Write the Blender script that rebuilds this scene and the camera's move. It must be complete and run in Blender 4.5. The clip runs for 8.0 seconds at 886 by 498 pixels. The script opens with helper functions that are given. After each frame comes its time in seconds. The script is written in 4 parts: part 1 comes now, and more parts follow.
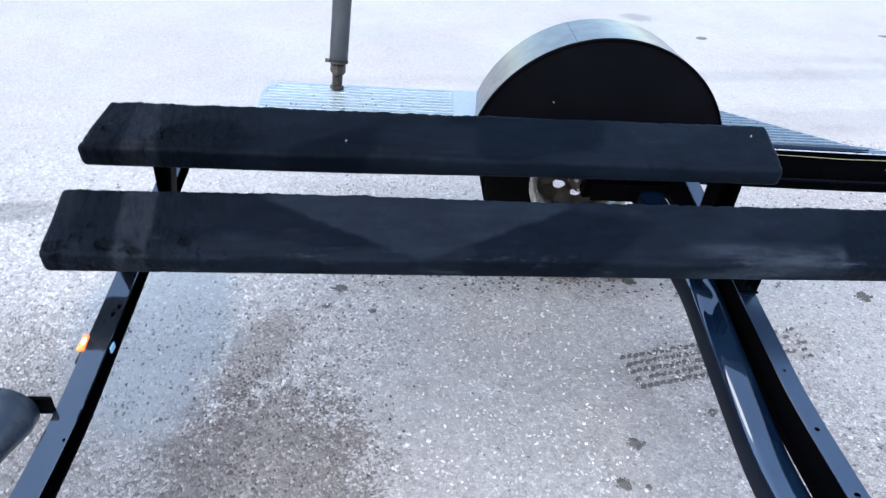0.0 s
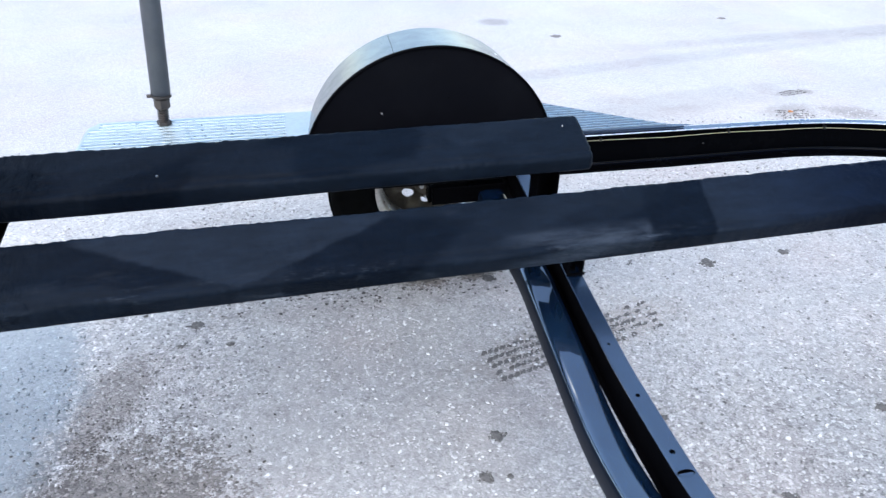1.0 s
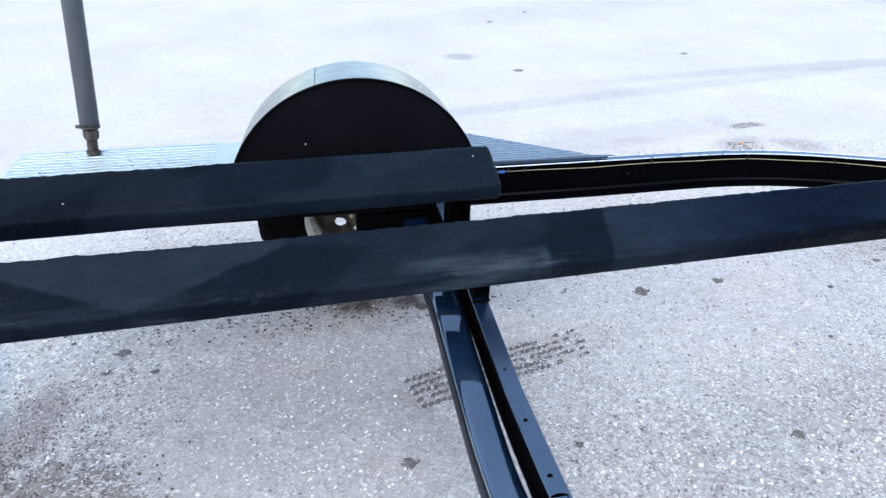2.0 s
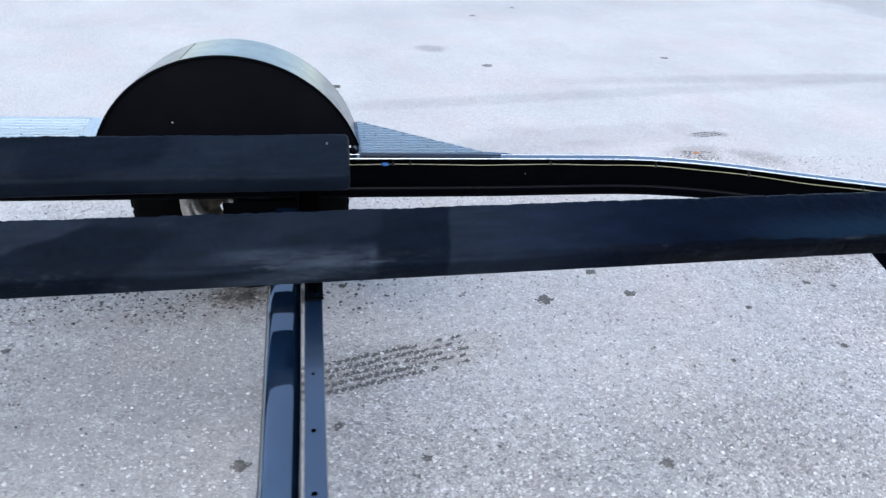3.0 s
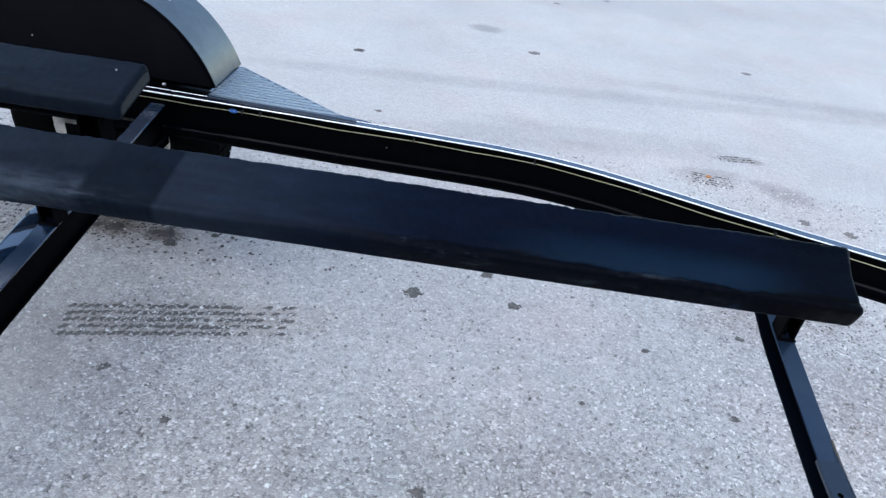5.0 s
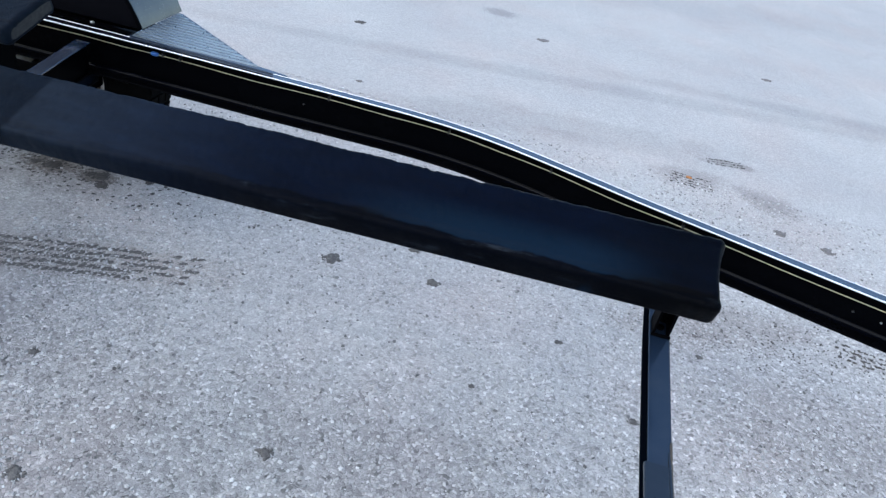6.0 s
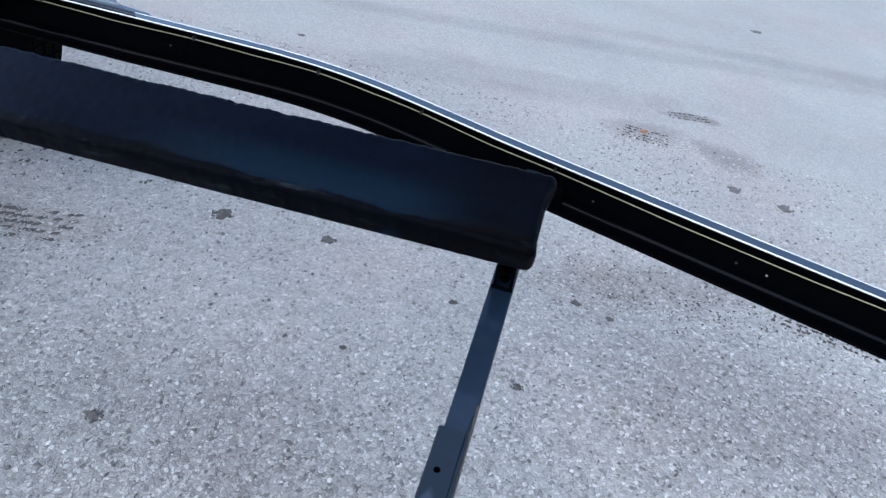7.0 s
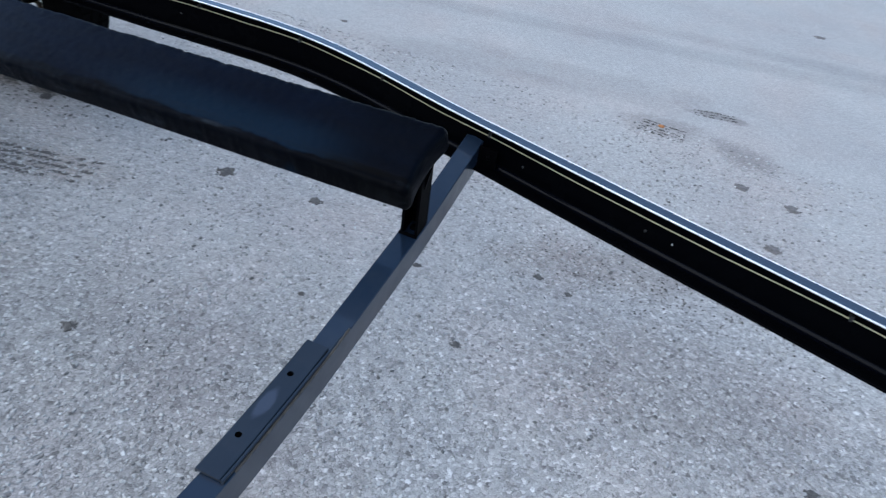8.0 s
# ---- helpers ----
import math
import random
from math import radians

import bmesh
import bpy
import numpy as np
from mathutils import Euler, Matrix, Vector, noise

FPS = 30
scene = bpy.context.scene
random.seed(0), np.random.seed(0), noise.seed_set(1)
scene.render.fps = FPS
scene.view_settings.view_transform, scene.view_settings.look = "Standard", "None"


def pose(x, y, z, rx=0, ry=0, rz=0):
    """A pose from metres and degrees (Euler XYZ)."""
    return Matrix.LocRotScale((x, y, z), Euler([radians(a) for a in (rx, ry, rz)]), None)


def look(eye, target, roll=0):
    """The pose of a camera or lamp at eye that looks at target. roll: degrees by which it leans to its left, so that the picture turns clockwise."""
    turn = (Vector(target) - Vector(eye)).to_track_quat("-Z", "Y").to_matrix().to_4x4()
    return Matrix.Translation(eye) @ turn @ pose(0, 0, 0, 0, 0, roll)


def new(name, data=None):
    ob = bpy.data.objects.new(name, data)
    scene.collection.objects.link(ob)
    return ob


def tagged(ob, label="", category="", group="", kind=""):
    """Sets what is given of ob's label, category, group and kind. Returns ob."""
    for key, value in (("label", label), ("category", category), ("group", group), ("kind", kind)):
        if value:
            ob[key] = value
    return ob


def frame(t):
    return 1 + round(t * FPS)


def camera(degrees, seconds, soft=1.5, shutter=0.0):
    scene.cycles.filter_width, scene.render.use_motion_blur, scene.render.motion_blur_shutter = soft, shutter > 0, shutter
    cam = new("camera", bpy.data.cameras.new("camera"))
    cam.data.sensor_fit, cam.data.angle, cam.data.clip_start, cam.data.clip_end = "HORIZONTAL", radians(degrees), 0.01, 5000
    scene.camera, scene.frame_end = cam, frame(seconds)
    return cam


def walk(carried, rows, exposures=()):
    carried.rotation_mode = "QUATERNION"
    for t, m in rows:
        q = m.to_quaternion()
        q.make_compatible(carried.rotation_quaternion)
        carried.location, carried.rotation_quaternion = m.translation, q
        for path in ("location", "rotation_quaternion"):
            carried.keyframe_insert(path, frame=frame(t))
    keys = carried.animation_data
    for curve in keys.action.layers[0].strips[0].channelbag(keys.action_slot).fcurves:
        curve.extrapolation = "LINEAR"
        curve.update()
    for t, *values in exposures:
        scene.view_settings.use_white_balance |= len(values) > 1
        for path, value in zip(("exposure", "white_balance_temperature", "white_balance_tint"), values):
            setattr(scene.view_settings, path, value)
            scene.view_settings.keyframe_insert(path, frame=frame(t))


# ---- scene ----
# ---- camera ----
cam = camera(65.7, 8.0, soft=1.3, shutter=0.25)
PATH = [
    (0, (-0.082, -0.004, 1.502), (0.022, 1.617, 0.336), 5),
    (0.2, (-0.044, 0.007, 1.511), (0.04, 1.644, 0.364), 2.5),
    (0.5, (0.006, -0.007, 1.521), (0.189, 1.637, 0.396), 1.6),
    (0.8, (0.099, -0.009, 1.527), (0.373, 1.614, 0.392), 1.3),
    (1, (0.145, -0.04, 1.515), (0.476, 1.584, 0.395), 1.9),
    (1.2, (0.189, -0.05, 1.518), (0.531, 1.566, 0.39), 2.5),
    (1.5, (0.25, -0.081, 1.52), (0.599, 1.566, 0.44), 3.2),
    (1.7, (0.289, -0.098, 1.527), (0.647, 1.564, 0.473), 2.4),
    (2.8, (0.724, -0.124, 1.497), (1.045, 1.559, 0.466), 2.7),
    (3, (0.839, -0.082, 1.485), (1.139, 1.592, 0.433), 4.7),
    (3.2, (0.94, -0.064, 1.486), (1.2, 1.608, 0.419), 5.7),
    (3.4, (1.019, -0.057, 1.474), (1.236, 1.615, 0.397), 5.8),
    (3.5, (1.07, -0.054, 1.478), (1.271, 1.625, 0.41), 5.1),
    (3.8, (1.234, -0.046, 1.493), (1.361, 1.622, 0.397), 6.7),
    (4, (1.298, -0.089, 1.479), (1.392, 1.588, 0.393), 7.5),
    (4.2, (1.387, -0.082, 1.484), (1.472, 1.593, 0.396), 7.9),
    (5.3, (1.912, 0.125, 1.409), (1.758, 1.78, 0.297), 9.1),
    (5.5, (1.989, 0.143, 1.399), (1.834, 1.803, 0.293), 10.6),
    (5.7, (2.081, 0.142, 1.388), (1.894, 1.801, 0.287), 12.6),
    (5.8, (2.12, 0.149, 1.39), (1.92, 1.79, 0.264), 13.3),
    (6, (2.206, 0.169, 1.39), (1.975, 1.794, 0.248), 11.5),
    (6.2, (2.279, 0.196, 1.363), (1.998, 1.811, 0.218), 9.8),
    (6.3, (2.323, 0.228, 1.358), (2.009, 1.826, 0.197), 9.3),
    (6.5, (2.411, 0.277, 1.338), (2.074, 1.838, 0.135), 10),
    (6.6, (2.449, 0.315, 1.339), (2.128, 1.857, 0.106), 11.6),
    (6.8, (2.54, 0.354, 1.324), (2.243, 1.906, 0.099), 11.4),
    (7, (2.611, 0.376, 1.315), (2.307, 1.935, 0.099), 9.6),
    (7.2, (2.685, 0.379, 1.32), (2.341, 1.927, 0.101), 8.1),
    (7.4, (2.781, 0.361, 1.311), (2.383, 1.922, 0.126), 8.4),
    (7.5, (2.817, 0.371, 1.321), (2.415, 1.91, 0.108), 9),
    (7.8, (2.933, 0.363, 1.334), (2.491, 1.871, 0.096), 10.5),
    (8, (3.016, 0.364, 1.33), (2.457, 1.836, 0.097), 8.1),
]

EXPOSURES = [(0.0, 1.9, 6700, 9), (1.7, 2.0, 6700, 8), (3.0, 1.7, 6700, 8), (4.2, 1.55, 6700, 8), (5.5, 1.47, 6450, 6), (6.5, 1.28, 6450, 6), (7.0, 1.2, 6400, 6), (8.0, 1.0, 6250, 5)]
walk(cam, [(t, look(eye, target, roll)) for t, eye, target, roll in PATH], EXPOSURES)
SKY, SUN, SUN_UP, SUN_TURN = 0.11, 1.3, 56.0, -140.0

# ---- light ----
world = bpy.data.worlds.new("world")
scene.world = world
world.use_nodes = True
wn = world.node_tree.nodes
sky = wn.new("ShaderNodeTexSky")
sky.sky_type = 'NISHITA'
sky.sun_disc = False
sky.sun_elevation = radians(SUN_UP)
sky.sun_rotation = radians(SUN_TURN)
sky.altitude = 200
sky.air_density, sky.dust_density, sky.ozone_density = 1.0, 0.5, 2.0
wn["Background"].inputs["Strength"].default_value = SKY
world.node_tree.links.new(sky.outputs[0], wn["Background"].inputs["Color"])
sun = new("sun", bpy.data.lights.new("sun", "SUN"))
sun.data.energy, sun.data.angle, sun.data.color = SUN, radians(95), (1.0, 0.95, 0.90)
sd = Vector((math.sin(radians(SUN_TURN)) * math.cos(radians(SUN_UP)), math.cos(radians(SUN_TURN)) * math.cos(radians(SUN_UP)), math.sin(radians(SUN_UP))))
sun.matrix_world = look(sd * 30, (0, 0, 0))


# ---- materials ----
class Nodes:
    """A node material with short calls for the nodes used here."""

    def __init__(self, name):
        self.mat = bpy.data.materials.new(name)
        self.mat.use_nodes = True
        self.n = self.mat.node_tree.nodes
        self.l = self.mat.node_tree.links
        self.bsdf = self.n["Principled BSDF"]
        self.co = self.n.new("ShaderNodeTexCoord").outputs["Object"]

    def set(self, key, v):
        if hasattr(v, "is_output"):
            self.l.new(v, self.bsdf.inputs[key])
        else:
            self.bsdf.inputs[key].default_value = v
        return self

    def feed(self, sock, v):
        if hasattr(v, "is_output"):
            self.l.new(v, sock)
        else:
            sock.default_value = v

    def noise(self, scale, detail=3.0, rough=0.55, at=None, out="Fac"):
        t = self.n.new("ShaderNodeTexNoise")
        t.inputs["Scale"].default_value, t.inputs["Detail"].default_value, t.inputs["Roughness"].default_value = scale, detail, rough
        self.l.new(at or self.co, t.inputs["Vector"])
        return t.outputs[out]

    def cells(self, scale, out="Color", feature='F1', at=None, rnd=1.0):
        t = self.n.new("ShaderNodeTexVoronoi")
        t.feature = feature
        t.inputs["Scale"].default_value, t.inputs["Randomness"].default_value = scale, rnd
        self.l.new(at or self.co, t.inputs["Vector"])
        return t.outputs[out]

    def ramp(self, v, *stops):
        r = self.n.new("ShaderNodeValToRGB")
        while len(r.color_ramp.elements) < len(stops):
            r.color_ramp.elements.new(0.5)
        for e, (p, c) in zip(r.color_ramp.elements, stops):
            e.position = p
            e.color = (*c, 1) if isinstance(c, tuple) else (c, c, c, 1)
        self.l.new(v, r.inputs["Fac"])
        return r.outputs["Color"]

    def mix(self, f, a, b, how='MIX'):
        m = self.n.new("ShaderNodeMix")
        m.data_type, m.blend_type = 'RGBA', how
        self.feed(m.inputs[0], f)
        for s, v in ((m.inputs[6], a), (m.inputs[7], b)):
            self.feed(s, (*v, 1) if isinstance(v, tuple) and len(v) == 3 else v)
        return m.outputs[2]

    def math(self, op, a, b=0.0):
        m = self.n.new("ShaderNodeMath")
        m.operation = op
        self.feed(m.inputs[0], a)
        self.feed(m.inputs[1], b)
        return m.outputs[0]

    def bump(self, h, strength, dist, prev=None):
        b = self.n.new("ShaderNodeBump")
        b.inputs["Strength"].default_value, b.inputs["Distance"].default_value = strength, dist
        self.l.new(h, b.inputs["Height"])
        if prev:
            self.l.new(prev, b.inputs["Normal"])
        return b.outputs["Normal"]

    def split(self, v=None):
        s = self.n.new("ShaderNodeSeparateXYZ")
        self.l.new(v or self.co, s.inputs[0])
        return s.outputs

    def island(self):
        return self.n.new("ShaderNodeNewGeometry").outputs["Random Per Island"]

    def moved(self, loc, scale=(1, 1, 1), turn=0.0):
        m = self.n.new("ShaderNodeMapping")
        m.vector_type = 'TEXTURE'
        m.inputs["Location"].default_value, m.inputs["Scale"].default_value = loc, scale
        m.inputs["Rotation"].default_value = (0, 0, radians(turn))
        self.l.new(self.co, m.inputs["Vector"])
        return m.outputs[0]

    def spot(self, x, y, rx, ry, turn=0.0, ragged=0.5, hard=0.25, scale=3.0, chipwise=None):
        """A ragged patch on the ground: 1 inside, 0 outside."""
        at = self.moved((x, y, 0), (rx, ry, 1), turn)
        ln = self.n.new("ShaderNodeVectorMath")
        ln.operation = 'LENGTH'
        self.l.new(at, ln.inputs[0])
        d = self.math('ADD', ln.outputs["Value"], self.math('MULTIPLY', self.math('SUBTRACT', self.noise(scale, 6, 0.65), 0.5), ragged * 2))
        if chipwise:
            d = self.math('ADD', d, chipwise)
        m = self.n.new("ShaderNodeMapRange")
        m.interpolation_type = 'SMOOTHSTEP'
        m.inputs["From Min"].default_value, m.inputs["From Max"].default_value = 1 + hard, 1 - hard
        self.l.new(d, m.inputs["Value"])
        return m.outputs["Result"]


def m_ground():
    """Worn asphalt: angular pale chippings in grey binder, stained chip by chip."""
    k = Nodes("asphalt")
    wob = k.n.new("ShaderNodeVectorMath")
    wob.operation = 'MULTIPLY_ADD'
    k.l.new(k.noise(70, 3, 0.6, out="Color"), wob.inputs[0])
    wob.inputs[1].default_value = (0.014, 0.014, 0.0)
    k.l.new(k.co, wob.inputs[2])
    at = wob.outputs[0]
    sh = k.n.new("ShaderNodeSeparateColor")
    k.l.new(k.cells(112, at=at), sh.inputs[0])
    edge = k.cells(112, "Distance", 'DISTANCE_TO_EDGE', at=at)
    fs = k.n.new("ShaderNodeSeparateColor")
    k.l.new(k.cells(240, at=at), fs.inputs[0])
    chips = k.ramp(sh.outputs[0], (0.0, (0.18, 0.177, 0.175)), (0.08, (0.32, 0.315, 0.31)), (0.45, (0.43, 0.425, 0.418)), (0.85, (0.52, 0.515, 0.507)), (0.96, (0.66, 0.658, 0.65)), (1.0, (0.78, 0.78, 0.77)))
    fines = k.ramp(fs.outputs[0], (0.0, (0.33, 0.327, 0.322)), (0.7, (0.44, 0.437, 0.43)), (1.0, (0.52, 0.52, 0.51)))
    out = k.n.new("ShaderNodeMapRange")
    out.interpolation_type = 'SMOOTHSTEP'
    out.inputs["From Min"].default_value, out.inputs["From Max"].default_value = 1.5, 3.4
    out.inputs["To Min"].default_value, out.inputs["To Max"].default_value = 1.0, 0.15
    k.l.new(k.split()[1], out.inputs["Value"])
    bare = k.math('MULTIPLY', k.ramp(k.math('ADD', k.noise(30, 4, 0.6), k.math('MULTIPLY', sh.outputs[1], 0.22)), (0.44, 0.0), (0.58, 1.0)), out.outputs[0])
    calm = k.math('SUBTRACT', 1.0, k.math('MULTIPLY', k.spot(0.30, 1.25, 0.50, 0.75, 0, 0.5, 0.35, 3.0), 0.55))
    bare = k.math('MULTIPLY', k.math('MULTIPLY', bare, calm), k.math('SUBTRACT', 1.0, k.math('MULTIPLY', k.spot(1.55, 1.95, 1.0, 0.55, 0, 0.5, 0.35, 3.0), 0.5)))
    col = k.mix(bare, fines, chips)
    joint = k.mix(bare, (1, 1, 1), k.ramp(k.math('ADD', edge, k.math('MULTIPLY', sh.outputs[1], 0.07)), (0.02, 0.30), (0.10, 1.0)))
    col = k.mix(1.0, col, joint, 'MULTIPLY')
    grain = k.ramp(k.noise(340, 3, 0.7), (0.25, 0.66), (0.5, 1.02), (0.78, 1.26))
    col = k.mix(k.math('MULTIPLY', out.outputs[0], 1.0), col, k.mix(1.0, col, grain, 'MULTIPLY'))
    tone = k.ramp(k.noise(1.3, 5, 0.6), (0.3, (0.90, 0.89, 0.90)), (0.7, (1.06, 1.06, 1.05)))
    col = k.mix(1.0, col, tone, 'MULTIPLY')
    mott = k.ramp(k.noise(14, 4, 0.65), (0.3, 0.90), (0.7, 1.12))
    col = k.mix(out.outputs[0], col, k.mix(1.0, col, mott, 'MULTIPLY'))
    worn = k.math('MULTIPLY', k.ramp(k.noise(4.5, 5, 0.7), (0.50, 0.0), (0.66, 1.0)), out.outputs[0])
    col = k.mix(worn, col, k.mix(1.0, col, k.ramp(k.noise(95, 4, 0.75), (0.36, 0.72), (0.52, 1.0), (0.72, 1.18)), 'MULTIPLY'))
    warm = k.ramp(k.noise(1.7, 3), (0.45, 0.0), (0.7, 0.9))
    col = k.mix(warm, col, k.mix(1.0, col, (1.03, 0.965, 0.945), 'MULTIPLY'))
    speck = k.ramp(k.noise(75, 4, 0.65), (0.27, 0.72), (0.36, 1.0))
    col = k.mix(1.0, col, speck, 'MULTIPLY')
    chipwise = k.math('ADD', k.math('MULTIPLY', k.math('SUBTRACT', sh.outputs[2], 0.5), 0.40), k.math('MULTIPLY', k.math('SUBTRACT', k.noise(130, 4, 0.7), 0.5), 1.6))
    # damp brown patches, wheel streaks, dirt under the axle and painted soft shade
    for x, y, rx, ry, turn, rag, hard, tint, amount in (
            (-0.42, 1.08, 0.29, 0.27, 0, 0.75, 0.12, (0.52, 0.49, 0.47), 1.0),
            (-0.52, 1.48, 0.10, 0.20, -22, 0.8, 0.15, (0.62, 0.59, 0.57), 0.8),
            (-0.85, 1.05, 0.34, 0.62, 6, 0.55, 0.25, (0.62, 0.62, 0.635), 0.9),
            # next three: soft shade around the trailer, painted into the asphalt
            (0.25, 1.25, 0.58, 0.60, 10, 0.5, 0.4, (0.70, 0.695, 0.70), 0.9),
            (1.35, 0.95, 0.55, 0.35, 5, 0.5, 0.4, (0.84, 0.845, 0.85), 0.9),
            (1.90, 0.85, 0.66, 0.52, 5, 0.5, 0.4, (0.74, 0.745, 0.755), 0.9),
            (-1.25, 1.10, 0.42, 0.50, 0, 0.6, 0.25, (0.68, 0.67, 0.66), 0.9),
            (-1.55, 2.19, 0.13, 0.07, 8, 0.5, 0.25, (0.55, 0.57, 0.56), 0.8),
            (0.30, 1.95, 0.65, 0.14, 4, 0.8, 0.35, (0.86, 0.83, 0.81), 0.7),
            (0.68, 1.985, 0.07, 0.05, 0, 0.5, 0.25, (0.40, 0.37, 0.35), 0.9),
            (0.49, 1.98, 0.10, 0.06, 0, 0.5, 0.25, (0.45, 0.41, 0.38), 0.9),
            (0.95, 1.575, 0.38, 0.085, 16, 0.5, 0.35, (0.80, 0.76, 0.73), 0.8),
            (2.9, 2.15, 0.35, 0.10, 20, 0.8, 0.35, (0.72, 0.68, 0.66), 0.7),
            (3.2, 1.75, 0.35, 0.22, 10, 0.8, 0.4, (0.82, 0.78, 0.76), 0.7),
            (2.3, 4.17, 2.6, 0.085, 11, 0.5, 0.5, (0.78, 0.78, 0.79), 0.6),
            (4.6, 4.72, 1.9, 0.10, 6, 0.5, 0.5, (0.75, 0.75, 0.76), 0.7),
            (2.2, 3.45, 0.9, 0.16, 14, 0.9, 0.4, (0.82, 0.80, 0.80), 0.7),
            (2.86, 3.27, 0.16, 0.10, 10, 0.8, 0.4, (0.70, 0.695, 0.69), 0.8),
            (3.07, 3.55, 0.13, 0.035, 8, 1.1, 0.4, (0.60, 0.59, 0.58), 0.85),
            (3.21, 3.22, 0.14, 0.09, -20, 0.8, 0.4, (0.62, 0.61, 0.61), 0.8),
            (1.56, 5.2, 0.12, 0.09, 0, 0.4, 0.3, (0.66, 0.65, 0.66), 0.9),
            (3.1, 6.9, 3.2, 0.35, 18, 0.5, 0.5, (0.90, 0.90, 0.91), 0.8),
            (1.85, 3.57, 0.20, 0.05, 4, 1.2, 0.5, (0.84, 0.83, 0.83), 0.5),
            (2.22, 3.40, 0.12, 0.04, 4, 1.2, 0.5, (0.84, 0.83, 0.83), 0.5),
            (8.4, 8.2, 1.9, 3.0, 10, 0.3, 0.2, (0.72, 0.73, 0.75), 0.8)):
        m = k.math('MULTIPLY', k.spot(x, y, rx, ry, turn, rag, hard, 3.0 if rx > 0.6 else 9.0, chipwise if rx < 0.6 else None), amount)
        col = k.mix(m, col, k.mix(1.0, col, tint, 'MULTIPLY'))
    # bluish skylit shadow at the left, painted into the ground colour
    blue_shade = k.spot(-0.85, 1.62, 0.23, 0.46, 8, 0.30, 0.28, 6.0, k.math('MULTIPLY', chipwise, 0.5))
    k.set("Base Color", k.mix(k.math('MULTIPLY', blue_shade, 0.85), col, k.mix(0.35, (0.25, 0.29, 0.315), k.mix(1.0, col, (0.62, 0.72, 0.81), 'MULTIPLY'))))
    k.set("Roughness", k.mix(blue_shade, k.ramp(k.noise(60, 2), (0.3, 0.72), (0.7, 0.88)), (0.50, 0.50, 0.50)))
    k.set("Specular IOR Level", 0.4)
    h = k.mix(bare, k.ramp(fs.outputs[1], (0.0, 0.35), (1.0, 0.6)), k.mix(0.5, k.ramp(edge, (0.0, 0.0), (0.16, 1.0)), sh.outputs[2]))
    n1 = k.bump(h, 0.55, 0.004, k.bump(k.noise(300, 3, 0.6), 0.35, 0.002))
    k.set("Normal", k.bump(k.noise(9, 4), 0.35, 0.01, n1))
    return k.mat


def m_stone():
    """Angular chips from near black to white, most of them mid grey, soiled where the yard is stained."""
    k = Nodes("chipping")
    c = k.ramp(k.island(), (0.0, (0.12, 0.117, 0.116)), (0.09, (0.28, 0.276, 0.272)), (0.42, (0.39, 0.385, 0.38)), (0.88, (0.51, 0.505, 0.50)), (1.0, (0.66, 0.66, 0.65)))
    c = k.mix(1.0, c, k.ramp(k.noise(400, 2), (0.3, 0.8), (0.7, 1.1)), 'MULTIPLY')
    for x, y, rx, ry, turn, tint in ((-0.42, 1.08, 0.29, 0.27, 0, (0.68, 0.645, 0.625)), (-0.52, 1.48, 0.10, 0.20, -22, (0.76, 0.73, 0.71)), (-0.85, 1.05, 0.34, 0.62, 6, (0.78, 0.78, 0.79)),
                                     # first entry below: the same painted bluish shadow, on the chips
                                     (-0.85, 1.62, 0.23, 0.46, 8, (0.66, 0.76, 0.85)), (0.30, 1.95, 0.65, 0.14, 4, (0.86, 0.83, 0.81))):
        c = k.mix(k.spot(x, y, rx, ry, turn, 0.6, 0.3, 9.0), c, k.mix(1.0, c, tint, 'MULTIPLY'))
    k.set("Base Color", c)
    k.set("Roughness", 0.8).set("Specular IOR Level", 0.3)
    return k.mat


def m_mud(name="mud", dark=(0.032, 0.029, 0.027), light=(0.100, 0.092, 0.086)):
    k = Nodes(name)
    k.set("Base Color", k.ramp(k.noise(120, 4, 0.65), (0.3, dark), (0.7, light)))
    k.set("Roughness", 0.85)
    k.set("Normal", k.bump(k.noise(300, 3), 0.6, 0.002))
    return k.mat


